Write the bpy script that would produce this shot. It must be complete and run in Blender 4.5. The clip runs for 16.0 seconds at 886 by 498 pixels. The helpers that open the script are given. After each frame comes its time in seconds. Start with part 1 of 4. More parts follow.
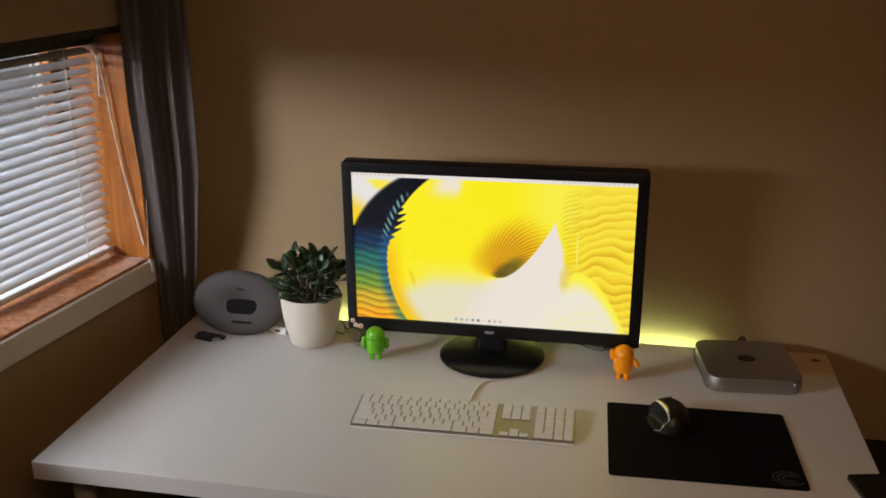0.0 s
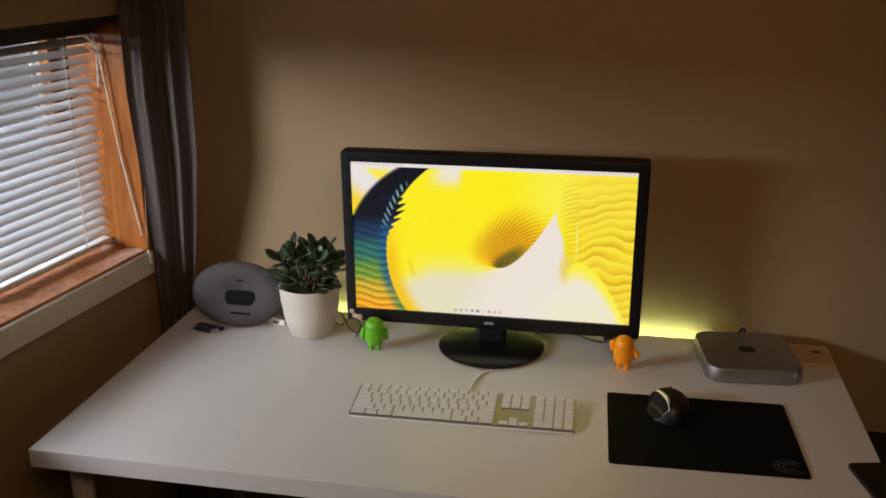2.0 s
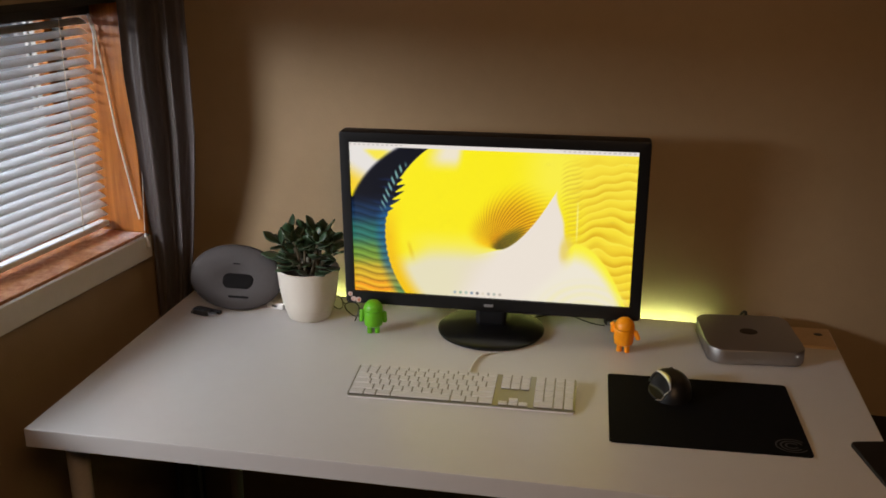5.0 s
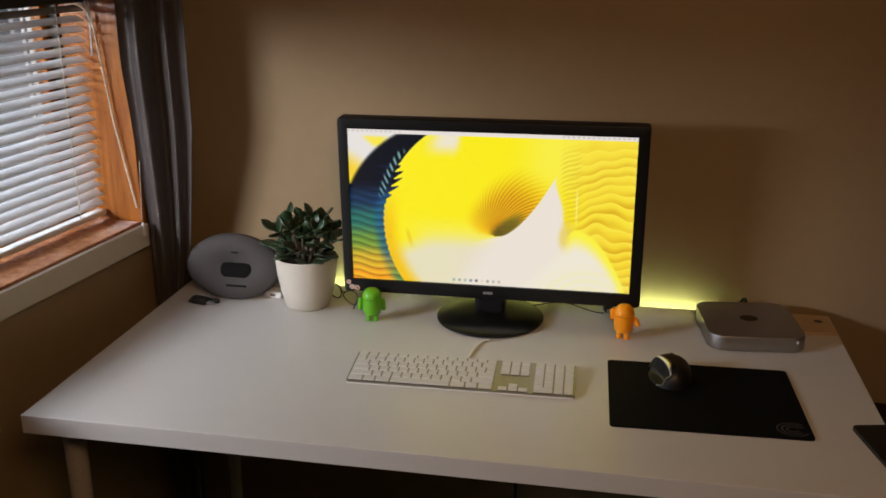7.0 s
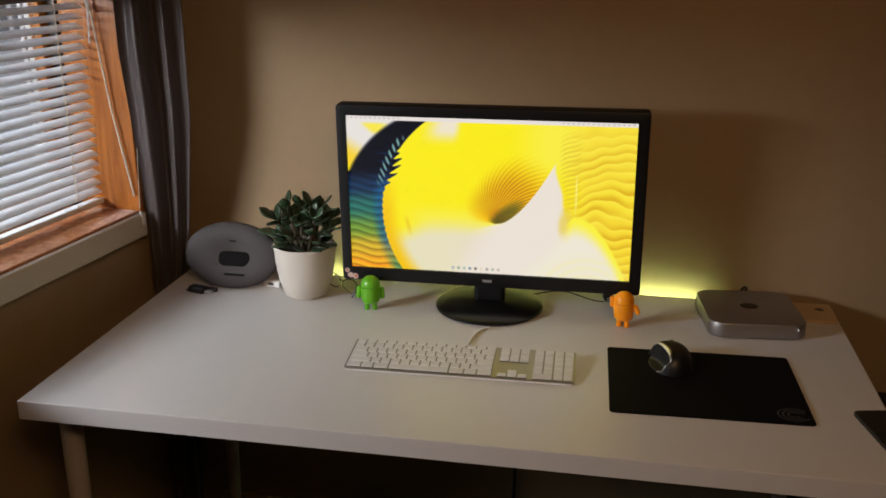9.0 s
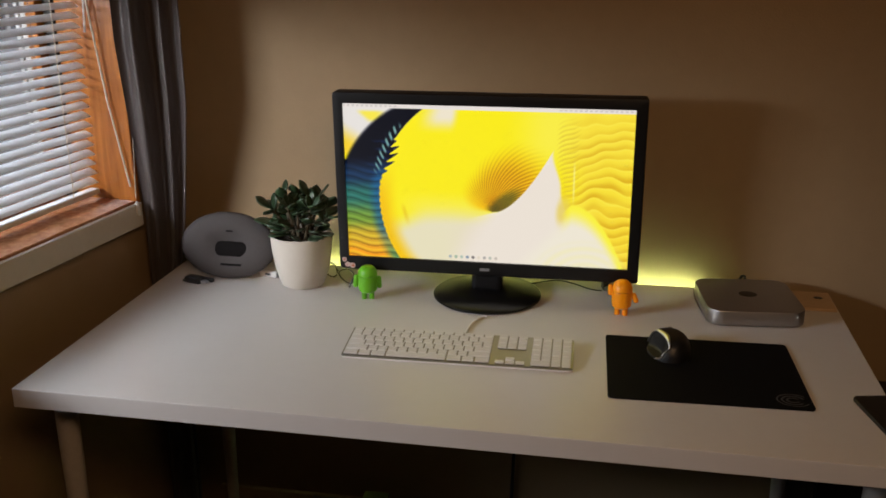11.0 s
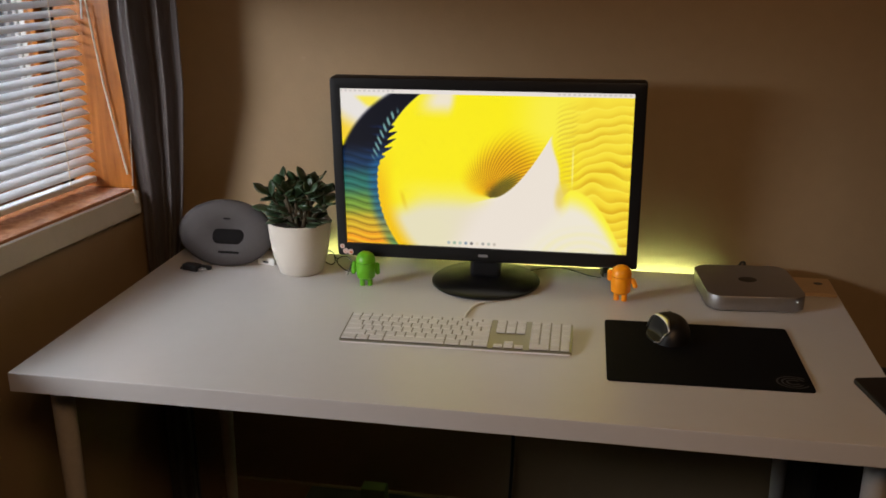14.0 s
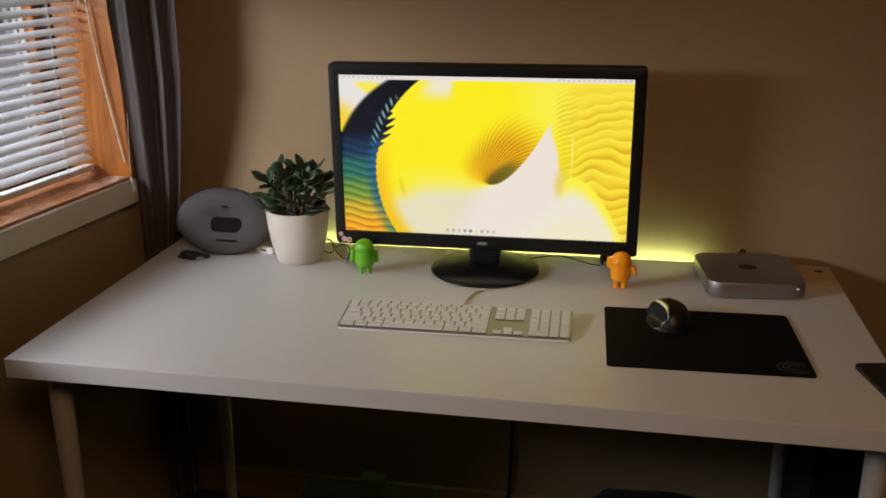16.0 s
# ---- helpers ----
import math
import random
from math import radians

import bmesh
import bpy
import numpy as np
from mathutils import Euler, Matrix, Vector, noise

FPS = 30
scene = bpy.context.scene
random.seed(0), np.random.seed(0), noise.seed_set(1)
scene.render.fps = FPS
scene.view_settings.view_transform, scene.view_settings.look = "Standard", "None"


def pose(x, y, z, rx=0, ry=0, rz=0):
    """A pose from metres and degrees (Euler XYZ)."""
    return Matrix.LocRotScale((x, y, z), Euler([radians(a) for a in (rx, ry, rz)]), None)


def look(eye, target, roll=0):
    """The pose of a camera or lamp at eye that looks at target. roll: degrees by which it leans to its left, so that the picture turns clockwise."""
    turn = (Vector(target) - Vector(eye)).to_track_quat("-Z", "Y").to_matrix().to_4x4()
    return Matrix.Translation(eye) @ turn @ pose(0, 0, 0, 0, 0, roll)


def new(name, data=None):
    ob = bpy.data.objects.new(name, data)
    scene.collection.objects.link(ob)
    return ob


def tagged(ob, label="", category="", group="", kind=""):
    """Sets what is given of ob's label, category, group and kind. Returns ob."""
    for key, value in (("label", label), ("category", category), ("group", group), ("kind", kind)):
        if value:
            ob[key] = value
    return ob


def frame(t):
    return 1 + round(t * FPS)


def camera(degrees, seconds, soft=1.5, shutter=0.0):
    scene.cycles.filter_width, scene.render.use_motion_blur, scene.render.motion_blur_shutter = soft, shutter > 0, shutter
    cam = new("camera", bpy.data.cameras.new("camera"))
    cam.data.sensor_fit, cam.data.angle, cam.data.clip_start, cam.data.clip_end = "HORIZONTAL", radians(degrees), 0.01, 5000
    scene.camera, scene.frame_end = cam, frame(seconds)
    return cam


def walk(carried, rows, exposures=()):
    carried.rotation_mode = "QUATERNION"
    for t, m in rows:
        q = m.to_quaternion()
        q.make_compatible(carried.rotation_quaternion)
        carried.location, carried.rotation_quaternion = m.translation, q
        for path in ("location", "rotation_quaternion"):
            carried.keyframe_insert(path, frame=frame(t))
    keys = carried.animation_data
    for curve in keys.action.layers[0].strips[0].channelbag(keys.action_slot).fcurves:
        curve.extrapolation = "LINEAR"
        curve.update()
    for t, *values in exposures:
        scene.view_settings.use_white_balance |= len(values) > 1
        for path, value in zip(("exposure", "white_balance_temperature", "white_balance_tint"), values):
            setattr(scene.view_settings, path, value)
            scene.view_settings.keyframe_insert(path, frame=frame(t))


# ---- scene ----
cam = camera(50.0, 16.0, soft=1.7)
PATH = [
    (0, (1.011, -1.339, 1.656), (0.659, 0.522, 1.015), 0.1),
    (0.5, (1.013, -1.341, 1.647), (0.66, 0.522, 1.01), 0.1),
    (1, (1.012, -1.341, 1.64), (0.661, 0.523, 1.005), 0.1),
    (1.5, (1.013, -1.341, 1.635), (0.661, 0.522, 1.0), 0.2),
    (2, (1.012, -1.342, 1.625), (0.66, 0.523, 0.992), 0.2),
    (2.5, (1.013, -1.339, 1.618), (0.659, 0.524, 0.983), 0.1),
    (3, (1.011, -1.343, 1.608), (0.66, 0.522, 0.977), 0.2),
    (3.5, (1.012, -1.342, 1.603), (0.661, 0.523, 0.97), 0.1),
    (4, (1.013, -1.341, 1.597), (0.662, 0.523, 0.964), 0.2),
    (6.5, (1.013, -1.342, 1.556), (0.663, 0.524, 0.929), 0.1),
    (7, (1.011, -1.343, 1.549), (0.664, 0.524, 0.921), 0.1),
    (7.5, (1.013, -1.343, 1.542), (0.664, 0.524, 0.915), 0.1),
    (8, (1.016, -1.343, 1.534), (0.665, 0.524, 0.908), 0.0),
    (8.5, (1.015, -1.342, 1.527), (0.665, 0.525, 0.9), 0.0),
    (9, (1.013, -1.342, 1.519), (0.666, 0.525, 0.893), 0.1),
    (11.5, (1.016, -1.342, 1.485), (0.673, 0.527, 0.862), 0.0),
    (12, (1.017, -1.341, 1.48), (0.672, 0.527, 0.856), -0.0),
    (12.5, (1.016, -1.343, 1.473), (0.672, 0.526, 0.851), -0.0),
    (13, (1.017, -1.342, 1.467), (0.673, 0.528, 0.846), -0.0),
    (13.5, (1.017, -1.343, 1.46), (0.674, 0.527, 0.841), -0.1),
    (14, (1.019, -1.344, 1.455), (0.675, 0.527, 0.836), -0.1),
    (14.5, (1.018, -1.342, 1.453), (0.676, 0.527, 0.83), -0.1),
    (15, (1.018, -1.344, 1.443), (0.676, 0.527, 0.823), -0.1),
    (15.5, (1.018, -1.342, 1.432), (0.677, 0.529, 0.815), -0.1),
    (16, (1.019, -1.342, 1.43), (0.677, 0.528, 0.808), -0.1),
]
walk(cam, [(t, look(eye, target, roll)) for t, eye, target, roll in PATH])

# ---- world, sun, large lights ----
world = bpy.data.worlds.new("sky")
scene.world = world
world.use_nodes = True
wn, wl = world.node_tree.nodes, world.node_tree.links
sky = wn.new("ShaderNodeTexSky")
sky.sky_type, sky.sun_disc = "NISHITA", False
sky.sun_elevation, sky.sun_rotation = radians(50), radians(37)
sky.air_density, sky.dust_density = 1.0, 2.5
wl.new(sky.outputs["Color"], wn["Background"].inputs["Color"])
wn["Background"].inputs["Strength"].default_value = 0.15

sun_data = bpy.data.lights.new("sun", "SUN")
sun_data.energy, sun_data.angle, sun_data.color = 1.5, radians(25), (1.0, 0.96, 0.9)
sun = new("sun", sun_data)
sun.matrix_world = look((3.0, 4.0, 6.0), (0, 0, 0))

# the wall with the window stands a little askew to the desk
WIN = pose(-0.078, 0.640, 0.0, 0, 0, -6.7)

day_data = bpy.data.lights.new("window_daylight", "AREA")
day_data.shape, day_data.size, day_data.size_y = "RECTANGLE", 0.9, 0.7
day_data.energy, day_data.color = 18.5, (0.82, 0.91, 1.0)
day = new("window_daylight", day_data)
day.matrix_world = WIN @ look((-1.25, 0.10, 2.15), (-0.1, -0.20, 1.15))

# added lamp: sky's light through an unseen, assumed part of the window without blind
pane_data = bpy.data.lights.new("unseen_pane_fill", "AREA")
pane_data.shape, pane_data.size, pane_data.size_y = "RECTANGLE", 0.80, 0.24
pane_data.energy, pane_data.color = 6.0, (0.95, 0.96, 1.0)
pane_data.spread = radians(62)
pane = new("unseen_pane_fill", pane_data)
pane.matrix_world = WIN @ look((-0.96, -1.80, 1.55), (0.48, 0.12, 1.00))

# added warm fill spot, unseen, at the ceiling of the room behind the camera
lamp_data = bpy.data.lights.new("warm_fill_spot", "SPOT")
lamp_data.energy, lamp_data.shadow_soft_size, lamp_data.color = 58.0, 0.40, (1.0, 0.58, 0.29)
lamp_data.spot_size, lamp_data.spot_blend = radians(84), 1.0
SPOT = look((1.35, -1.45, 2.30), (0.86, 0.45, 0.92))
lamp = new("warm_fill_spot", lamp_data)
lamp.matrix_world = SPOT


# ---- materials ----
def material(name, color, rough=0.5, metal=0.0, vary=0.08, scale=8.0, bump=0.0, bump_scale=120.0, coat=0.0, sheen=0.0, spread=0.0, stretch=(1, 1, 1)):
    """Principled surface: broad mottling and fine grain on the colour, fine relief."""
    m = bpy.data.materials.new(name)
    m.use_nodes = True
    n, l = m.node_tree.nodes, m.node_tree.links
    b = n["Principled BSDF"]
    b.inputs["Roughness"].default_value = rough
    b.inputs["Metallic"].default_value = metal
    b.inputs["Coat Weight"].default_value = coat
    b.inputs["Sheen Weight"].default_value = sheen
    tc = n.new("ShaderNodeTexCoord")
    mp = n.new("ShaderNodeMapping")
    mp.inputs["Scale"].default_value = stretch
    l.new(tc.outputs["Object"], mp.inputs["Vector"])
    big, fine = n.new("ShaderNodeTexNoise"), n.new("ShaderNodeTexNoise")
    big.inputs["Scale"].default_value, fine.inputs["Scale"].default_value = scale, scale * 11
    big.inputs["Detail"].default_value = fine.inputs["Detail"].default_value = 5
    l.new(mp.outputs["Vector"], big.inputs["Vector"])
    l.new(mp.outputs["Vector"], fine.inputs["Vector"])
    add = n.new("ShaderNodeMath")
    add.operation = "ADD"
    l.new(big.outputs["Fac"], add.inputs[0])
    l.new(fine.outputs["Fac"], add.inputs[1])
    rng = n.new("ShaderNodeMapRange")
    rng.inputs["From Min"].default_value, rng.inputs["From Max"].default_value = 0.6, 1.4
    rng.inputs["To Min"].default_value, rng.inputs["To Max"].default_value = 1 - vary, 1 + vary
    l.new(add.outputs[0], rng.inputs["Value"])
    last = rng.outputs["Result"]
    if spread:
        info = n.new("ShaderNodeObjectInfo")
        r2 = n.new("ShaderNodeMapRange")
        r2.inputs["To Min"].default_value, r2.inputs["To Max"].default_value = 1 - spread, 1 + spread
        l.new(info.outputs["Random"], r2.inputs["Value"])
        mul = n.new("ShaderNodeMath")
        mul.operation = "MULTIPLY"
        l.new(last, mul.inputs[0])
        l.new(r2.outputs["Result"], mul.inputs[1])
        last = mul.outputs[0]
    vm = n.new("ShaderNodeVectorMath")
    vm.operation = "SCALE"
    vm.inputs[0].default_value = color
    l.new(last, vm.inputs["Scale"])
    l.new(vm.outputs["Vector"], b.inputs["Base Color"])
    rr = n.new("ShaderNodeMapRange")
    rr.inputs["To Min"].default_value, rr.inputs["To Max"].default_value = max(0.02, rough - 0.06), min(1.0, rough + 0.06)
    l.new(big.outputs["Fac"], rr.inputs["Value"])
    l.new(rr.outputs["Result"], b.inputs["Roughness"])
    if bump:
        bt, bn = n.new("ShaderNodeTexNoise"), n.new("ShaderNodeBump")
        bt.inputs["Scale"].default_value, bt.inputs["Detail"].default_value = bump_scale, 4
        bn.inputs["Strength"].default_value, bn.inputs["Distance"].default_value = bump, 0.002
        l.new(mp.outputs["Vector"], bt.inputs["Vector"])
        l.new(bt.outputs["Fac"], bn.inputs["Height"])
        l.new(bn.outputs["Normal"], b.inputs["Normal"])
    return m


def wood_material(name, dark, light, rough=0.35):
    m = bpy.data.materials.new(name)
    m.use_nodes = True
    n, l = m.node_tree.nodes, m.node_tree.links
    b = n["Principled BSDF"]
    b.inputs["Roughness"].default_value = rough
    tc, mp = n.new("ShaderNodeTexCoord"), n.new("ShaderNodeMapping")
    mp.inputs["Scale"].default_value = (18, 18, 1.6)
    no, ramp = n.new("ShaderNodeTexNoise"), n.new("ShaderNodeValToRGB")
    no.inputs["Scale"].default_value, no.inputs["Detail"].default_value, no.inputs["Distortion"].default_value = 3.0, 6, 0.8
    ramp.color_ramp.elements[0].position, ramp.color_ramp.elements[1].position = 0.35, 0.65
    ramp.color_ramp.elements[0].color, ramp.color_ramp.elements[1].color = (*dark, 1), (*light, 1)
    l.new(tc.outputs["Object"], mp.inputs["Vector"])
    l.new(mp.outputs["Vector"], no.inputs["Vector"])
    l.new(no.outputs["Fac"], ramp.inputs["Fac"])
    l.new(ramp.outputs["Color"], b.inputs["Base Color"])
    bn = n.new("ShaderNodeBump")
    bn.inputs["Strength"].default_value, bn.inputs["Distance"].default_value = 0.15, 0.001
    l.new(no.outputs["Fac"], bn.inputs["Height"])
    l.new(bn.outputs["Normal"], b.inputs["Normal"])
    return m


def glow_material(name, color, strength):
    m = bpy.data.materials.new(name)
    m.use_nodes = True
    b = m.node_tree.nodes["Principled BSDF"]
    b.inputs["Base Color"].default_value = (0.02, 0.02, 0.02, 1)
    b.inputs["Emission Color"].default_value = (*color, 1)
    b.inputs["Emission Strength"].default_value = strength
    return m


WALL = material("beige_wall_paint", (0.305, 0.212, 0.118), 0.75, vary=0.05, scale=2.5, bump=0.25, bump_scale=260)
CEIL = material("ceiling_paint", (0.7, 0.68, 0.62), 0.8, vary=0.03, scale=2)
FLOOR = wood_material("dark_laminate_floor", (0.022, 0.019, 0.017), (0.045, 0.038, 0.033), 0.4)
TRIM = material("cream_sill_paint", (0.62, 0.58, 0.50), 0.45, vary=0.04, scale=6)
WOOD = wood_material("varnished_orange_pine", (0.25, 0.075, 0.010), (0.42, 0.145, 0.022), 0.22)
WOOD_SILL = wood_material("worn_sill_wood", (0.30, 0.11, 0.04), (0.50, 0.22, 0.10), 0.18)
# near-black that paints shade on the head lining and jamb groove
SHADE_DARK = material("dark_shade_tone", (0.02, 0.016, 0.012), 0.6)
WHITE_FRAME = material("white_window_paint", (0.75, 0.75, 0.73), 0.4)
SLAT = material("white_blind_enamel", (0.80, 0.83, 0.87), 0.32, vary=0.04, scale=9)
# headrail colour darkened to carry the shade under the window head
HEAD = material("shade_dark_headrail", (0.05, 0.045, 0.04), 0.45)
CORD = material("cream_blind_cord", (0.65, 0.58, 0.46), 0.7)
CURTAIN = material("grey_satin_curtain", (0.064, 0.052, 0.050), 0.42, vary=0.12, scale=14, bump=0.25, bump_scale=500, sheen=0.15, stretch=(1, 1, 0.25))
DESK = material("white_desk_laminate", (0.61, 0.595, 0.585), 0.33, vary=0.02, scale=3, bump=0.03, bump_scale=400)
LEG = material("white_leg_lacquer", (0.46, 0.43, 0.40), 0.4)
BLACK = material("black_monitor_plastic", (0.006, 0.006, 0.007), 0.42, vary=0.06, scale=20)
BLACK.node_tree.nodes["Principled BSDF"].inputs["Specular IOR Level"].default_value = 0.3
BLACK_GLOSS = material("glossy_black_base", (0.005, 0.005, 0.006), 0.30, vary=0.1, scale=20)
BLACK_GLOSS.node_tree.nodes["Principled BSDF"].inputs["Specular IOR Level"].default_value = 0.28
BADGE = material("grey_badge", (0.22, 0.22, 0.23), 0.35)
ALU = material("bead_blasted_aluminium", (0.37, 0.36, 0.355), 0.46, metal=1.0, vary=0.04, scale=30, bump=0.05, bump_scale=900)
PLATE = material("keyboard_aluminium", (0.30, 0.29, 0.24), 0.42, metal=1.0, vary=0.04, scale=30, bump=0.05, bump_scale=900)
KEY = material("white_key_plastic", (0.63, 0.62, 0.605), 0.45, vary=0.02, scale=40, spread=0.02)
PADCLOTH = material("black_pad_cloth", (0.004, 0.004, 0.005), 0.75, vary=0.2, scale=30, bump=0.3, bump_scale=900)
PADCLOTH.node_tree.nodes["Principled BSDF"].inputs["Specular IOR Level"].default_value = 0.08
PADLOGO = material("grey_pad_print", (0.035, 0.036, 0.04), 0.6)
POT = material("cream_pot_glaze", (0.59, 0.55, 0.48), 0.62, vary=0.03, scale=10)
SOIL = material("dark_soil", (0.02, 0.014, 0.01), 0.95, vary=0.5, scale=60, bump=1.0, bump_scale=150)
LEAF = material("jade_leaf", (0.024, 0.050, 0.021), 0.34, vary=0.3, scale=25, spread=0.3)
STEM = material("plant_stem", (0.07, 0.055, 0.03), 0.7, vary=0.2, scale=40)
SPK = material("grey_speaker_cloth", (0.054, 0.047, 0.046), 0.8, vary=0.08, scale=20, bump=0.4, bump_scale=700)
SPK_DARK = material("dark_speaker_dock", (0.006, 0.005, 0.005), 0.8)
SPK_DARK.node_tree.nodes["Principled BSDF"].inputs["Specular IOR Level"].default_value = 0.1
GREEN = material("green_vinyl", (0.12, 0.42, 0.015), 0.35, vary=0.05, scale=30)
ORANGE = material("orange_vinyl", (0.95, 0.33, 0.004), 0.35, vary=0.05, scale=30)
DARKPL = material("black_plastic", (0.007, 0.007, 0.008), 0.42, vary=0.1, scale=30)
CHROME = material("polished_metal", (0.75, 0.75, 0.76), 0.34, metal=1.0, vary=0.05, scale=30)
WHITEPL = material("white_plastic", (0.72, 0.71, 0.68), 0.4, vary=0.03, scale=20)
CARD = material("tan_cardboard", (0.52, 0.37, 0.22), 0.75, vary=0.08, scale=20)
PINK = material("pink_sticker", (0.58, 0.42, 0.38), 0.5, vary=0.1, scale=60)
GROUND = material("grey_garden_paving", (0.30, 0.31, 0.31), 0.9, vary=0.45, scale=2.5, bump=0.3, bump_scale=20)
LED = glow_material("led_tape_glow", (0.72, 1.0, 0.44), 36.0)


# ---- mesh helpers ----
def part(name, bm, mat, parent=None, label="", smooth=False):
    """Links a bmesh as one mesh object, under its thing or part."""
    me = bpy.data.meshes.new(name)
    bmesh.ops.recalc_face_normals(bm, faces=bm.faces)
    bm.to_mesh(me)
    bm.free()
    me.materials.append(mat)
    if smooth:
        for p in me.polygons:
            p.use_smooth = True
        me.set_sharp_from_angle(angle=radians(40))
    ob = new(name, me)
    ob.parent = parent
    if label:
        ob["label"] = label
    return ob


def empty(name, m, label, category, group="", kind=""):
    ob = new(name)
    ob.empty_display_size = 0.05
    ob.matrix_world = m
    return tagged(ob, label, category, group, kind)


def box(lo, hi, bevel=0.0, seg=2, bm=None):
    out = bm if bm is not None else bmesh.new()
    t = bmesh.new()
    bmesh.ops.create_cube(t, size=1.0)
    for v in t.verts:
        v.co = [lo[i] + (v.co[i] + 0.5) * (hi[i] - lo[i]) for i in range(3)]
    if bevel:
        bmesh.ops.bevel(t, geom=list(t.edges), offset=bevel, segments=seg, affect="EDGES", profile=0.5)
    merge(out, t)
    return out


def merge(out, t):
    me = bpy.data.meshes.new("scratch")
    t.to_mesh(me)
    t.free()
    out.from_mesh(me)
    bpy.data.meshes.remove(me)


def slab(w, d, z0, z1, r, n=8, edge=0.0):
    """A plate with rounded corners, its upper and lower rims eased."""
    t = bmesh.new()
    ring = []
    for cx, cy, a0 in ((w / 2 - r, d / 2 - r, 0), (-w / 2 + r, d / 2 - r, 90), (-w / 2 + r, -d / 2 + r, 180), (w / 2 - r, -d / 2 + r, 270)):
        for i in range(n + 1):
            a = radians(a0 + 90 * i / n)
            ring.append((cx, cy, math.cos(a), math.sin(a)))
    levels = [(z0, 0.0), (z1, 0.0)] if not edge else [(z0, edge), (z0 + edge * 0.3, edge * 0.3), (z0 + edge, 0), (z1 - edge, 0), (z1 - edge * 0.3, edge * 0.3), (z1, edge)]
    rows = [[t.verts.new((cx + (r - k) * ca, cy + (r - k) * sa, z)) for cx, cy, ca, sa in ring] for z, k in levels]
    m = len(ring)
    for a, b in zip(rows, rows[1:]):
        for i in range(m):
            t.faces.new((a[i], a[(i + 1) % m], b[(i + 1) % m], b[i]))
    t.faces.new(rows[0][::-1])
    t.faces.new(rows[-1])
    return t


def lathe(profile, n=48, bm=None):
    """Turns (radius, height) pairs round the z axis."""
    t = bm if bm is not None else bmesh.new()
    rows = []
    for r, z in profile:
        rows.append([t.verts.new((r * math.cos(2 * math.pi * i / n), r * math.sin(2 * math.pi * i / n), z)) for i in range(n)] if r > 1e-5 else [t.verts.new((0, 0, z))])
    for a, b in zip(rows, rows[1:]):
        for i in range(n):
            j = (i + 1) % n
            if len(a) == 1 and len(b) == 1:
                continue
            if len(a) == 1:
                t.faces.new((a[0], b[j], b[i]))
            elif len(b) == 1:
                t.faces.new((a[i], a[j], b[0]))
            else:
                t.faces.new((a[i], a[j], b[j], b[i]))
    return t


def tube(points, r, n=8, bm=None):
    t = bm if bm is not None else bmesh.new()
    pts = [Vector(p) for p in points]
    rows = []
    for i, p in enumerate(pts):
        d = (pts[min(i + 1, len(pts) - 1)] - pts[max(i - 1, 0)]).normalized()
        s = d.cross(Vector((0, 0, 1)) if abs(d.z) < 0.9 else Vector((1, 0, 0))).normalized()
        u = s.cross(d)
        rr = r[i] if isinstance(r, (list, tuple)) else r
        rows.append([t.verts.new(p + rr * (math.cos(2 * math.pi * k / n) * s + math.sin(2 * math.pi * k / n) * u)) for k in range(n)])
    for a, b in zip(rows, rows[1:]):
        for k in range(n):
            t.faces.new((a[k], a[(k + 1) % n], b[(k + 1) % n], b[k]))
    t.faces.new(rows[0][::-1])
    t.faces.new(rows[-1])
    return t


def arc(fn, n):
    return [fn(i / n) for i in range(n + 1)]


def ball(cx, cy, cz, rx, ry, rz, bm, seg=20):
    t = bmesh.new()
    bmesh.ops.create_uvsphere(t, u_segments=seg, v_segments=seg // 2, radius=1.0)
    for v in t.verts:
        v.co = (cx + rx * v.co.x, cy + ry * v.co.y, cz + rz * v.co.z)
    merge(bm, t)


# ---- room ----
TOP = 0.74
BACK = 0.768
def room_plate(z0, z1):
    """A plate over the room's plan, its left side along the window wall."""
    t = bmesh.new()
    plan = ((-0.10, BACK), (3.3, BACK), (3.3, -3.2), (-0.57, -3.2))
    lo, hi = [t.verts.new((x, y, z0)) for x, y in plan], [t.verts.new((x, y, z1)) for x, y in plan]
    t.faces.new(lo)
    t.faces.new(hi[::-1])
    for k in range(4):
        t.faces.new((lo[k], lo[(k + 1) % 4], hi[(k + 1) % 4], hi[k]))
    return t


tagged(part("floor", room_plate(-0.05, 0.0), FLOOR), "dark wood laminate floor in shade", "floor", kind="structure")
tagged(part("ceiling", room_plate(2.45, 2.55), CEIL), "plain off-white painted ceiling", "ceiling", kind="structure")
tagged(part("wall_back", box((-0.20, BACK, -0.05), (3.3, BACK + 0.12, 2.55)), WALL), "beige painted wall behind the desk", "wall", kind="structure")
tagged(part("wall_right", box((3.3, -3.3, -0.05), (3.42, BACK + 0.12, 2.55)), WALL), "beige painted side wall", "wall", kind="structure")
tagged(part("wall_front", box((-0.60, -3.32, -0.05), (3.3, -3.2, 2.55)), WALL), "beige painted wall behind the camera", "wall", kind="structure")

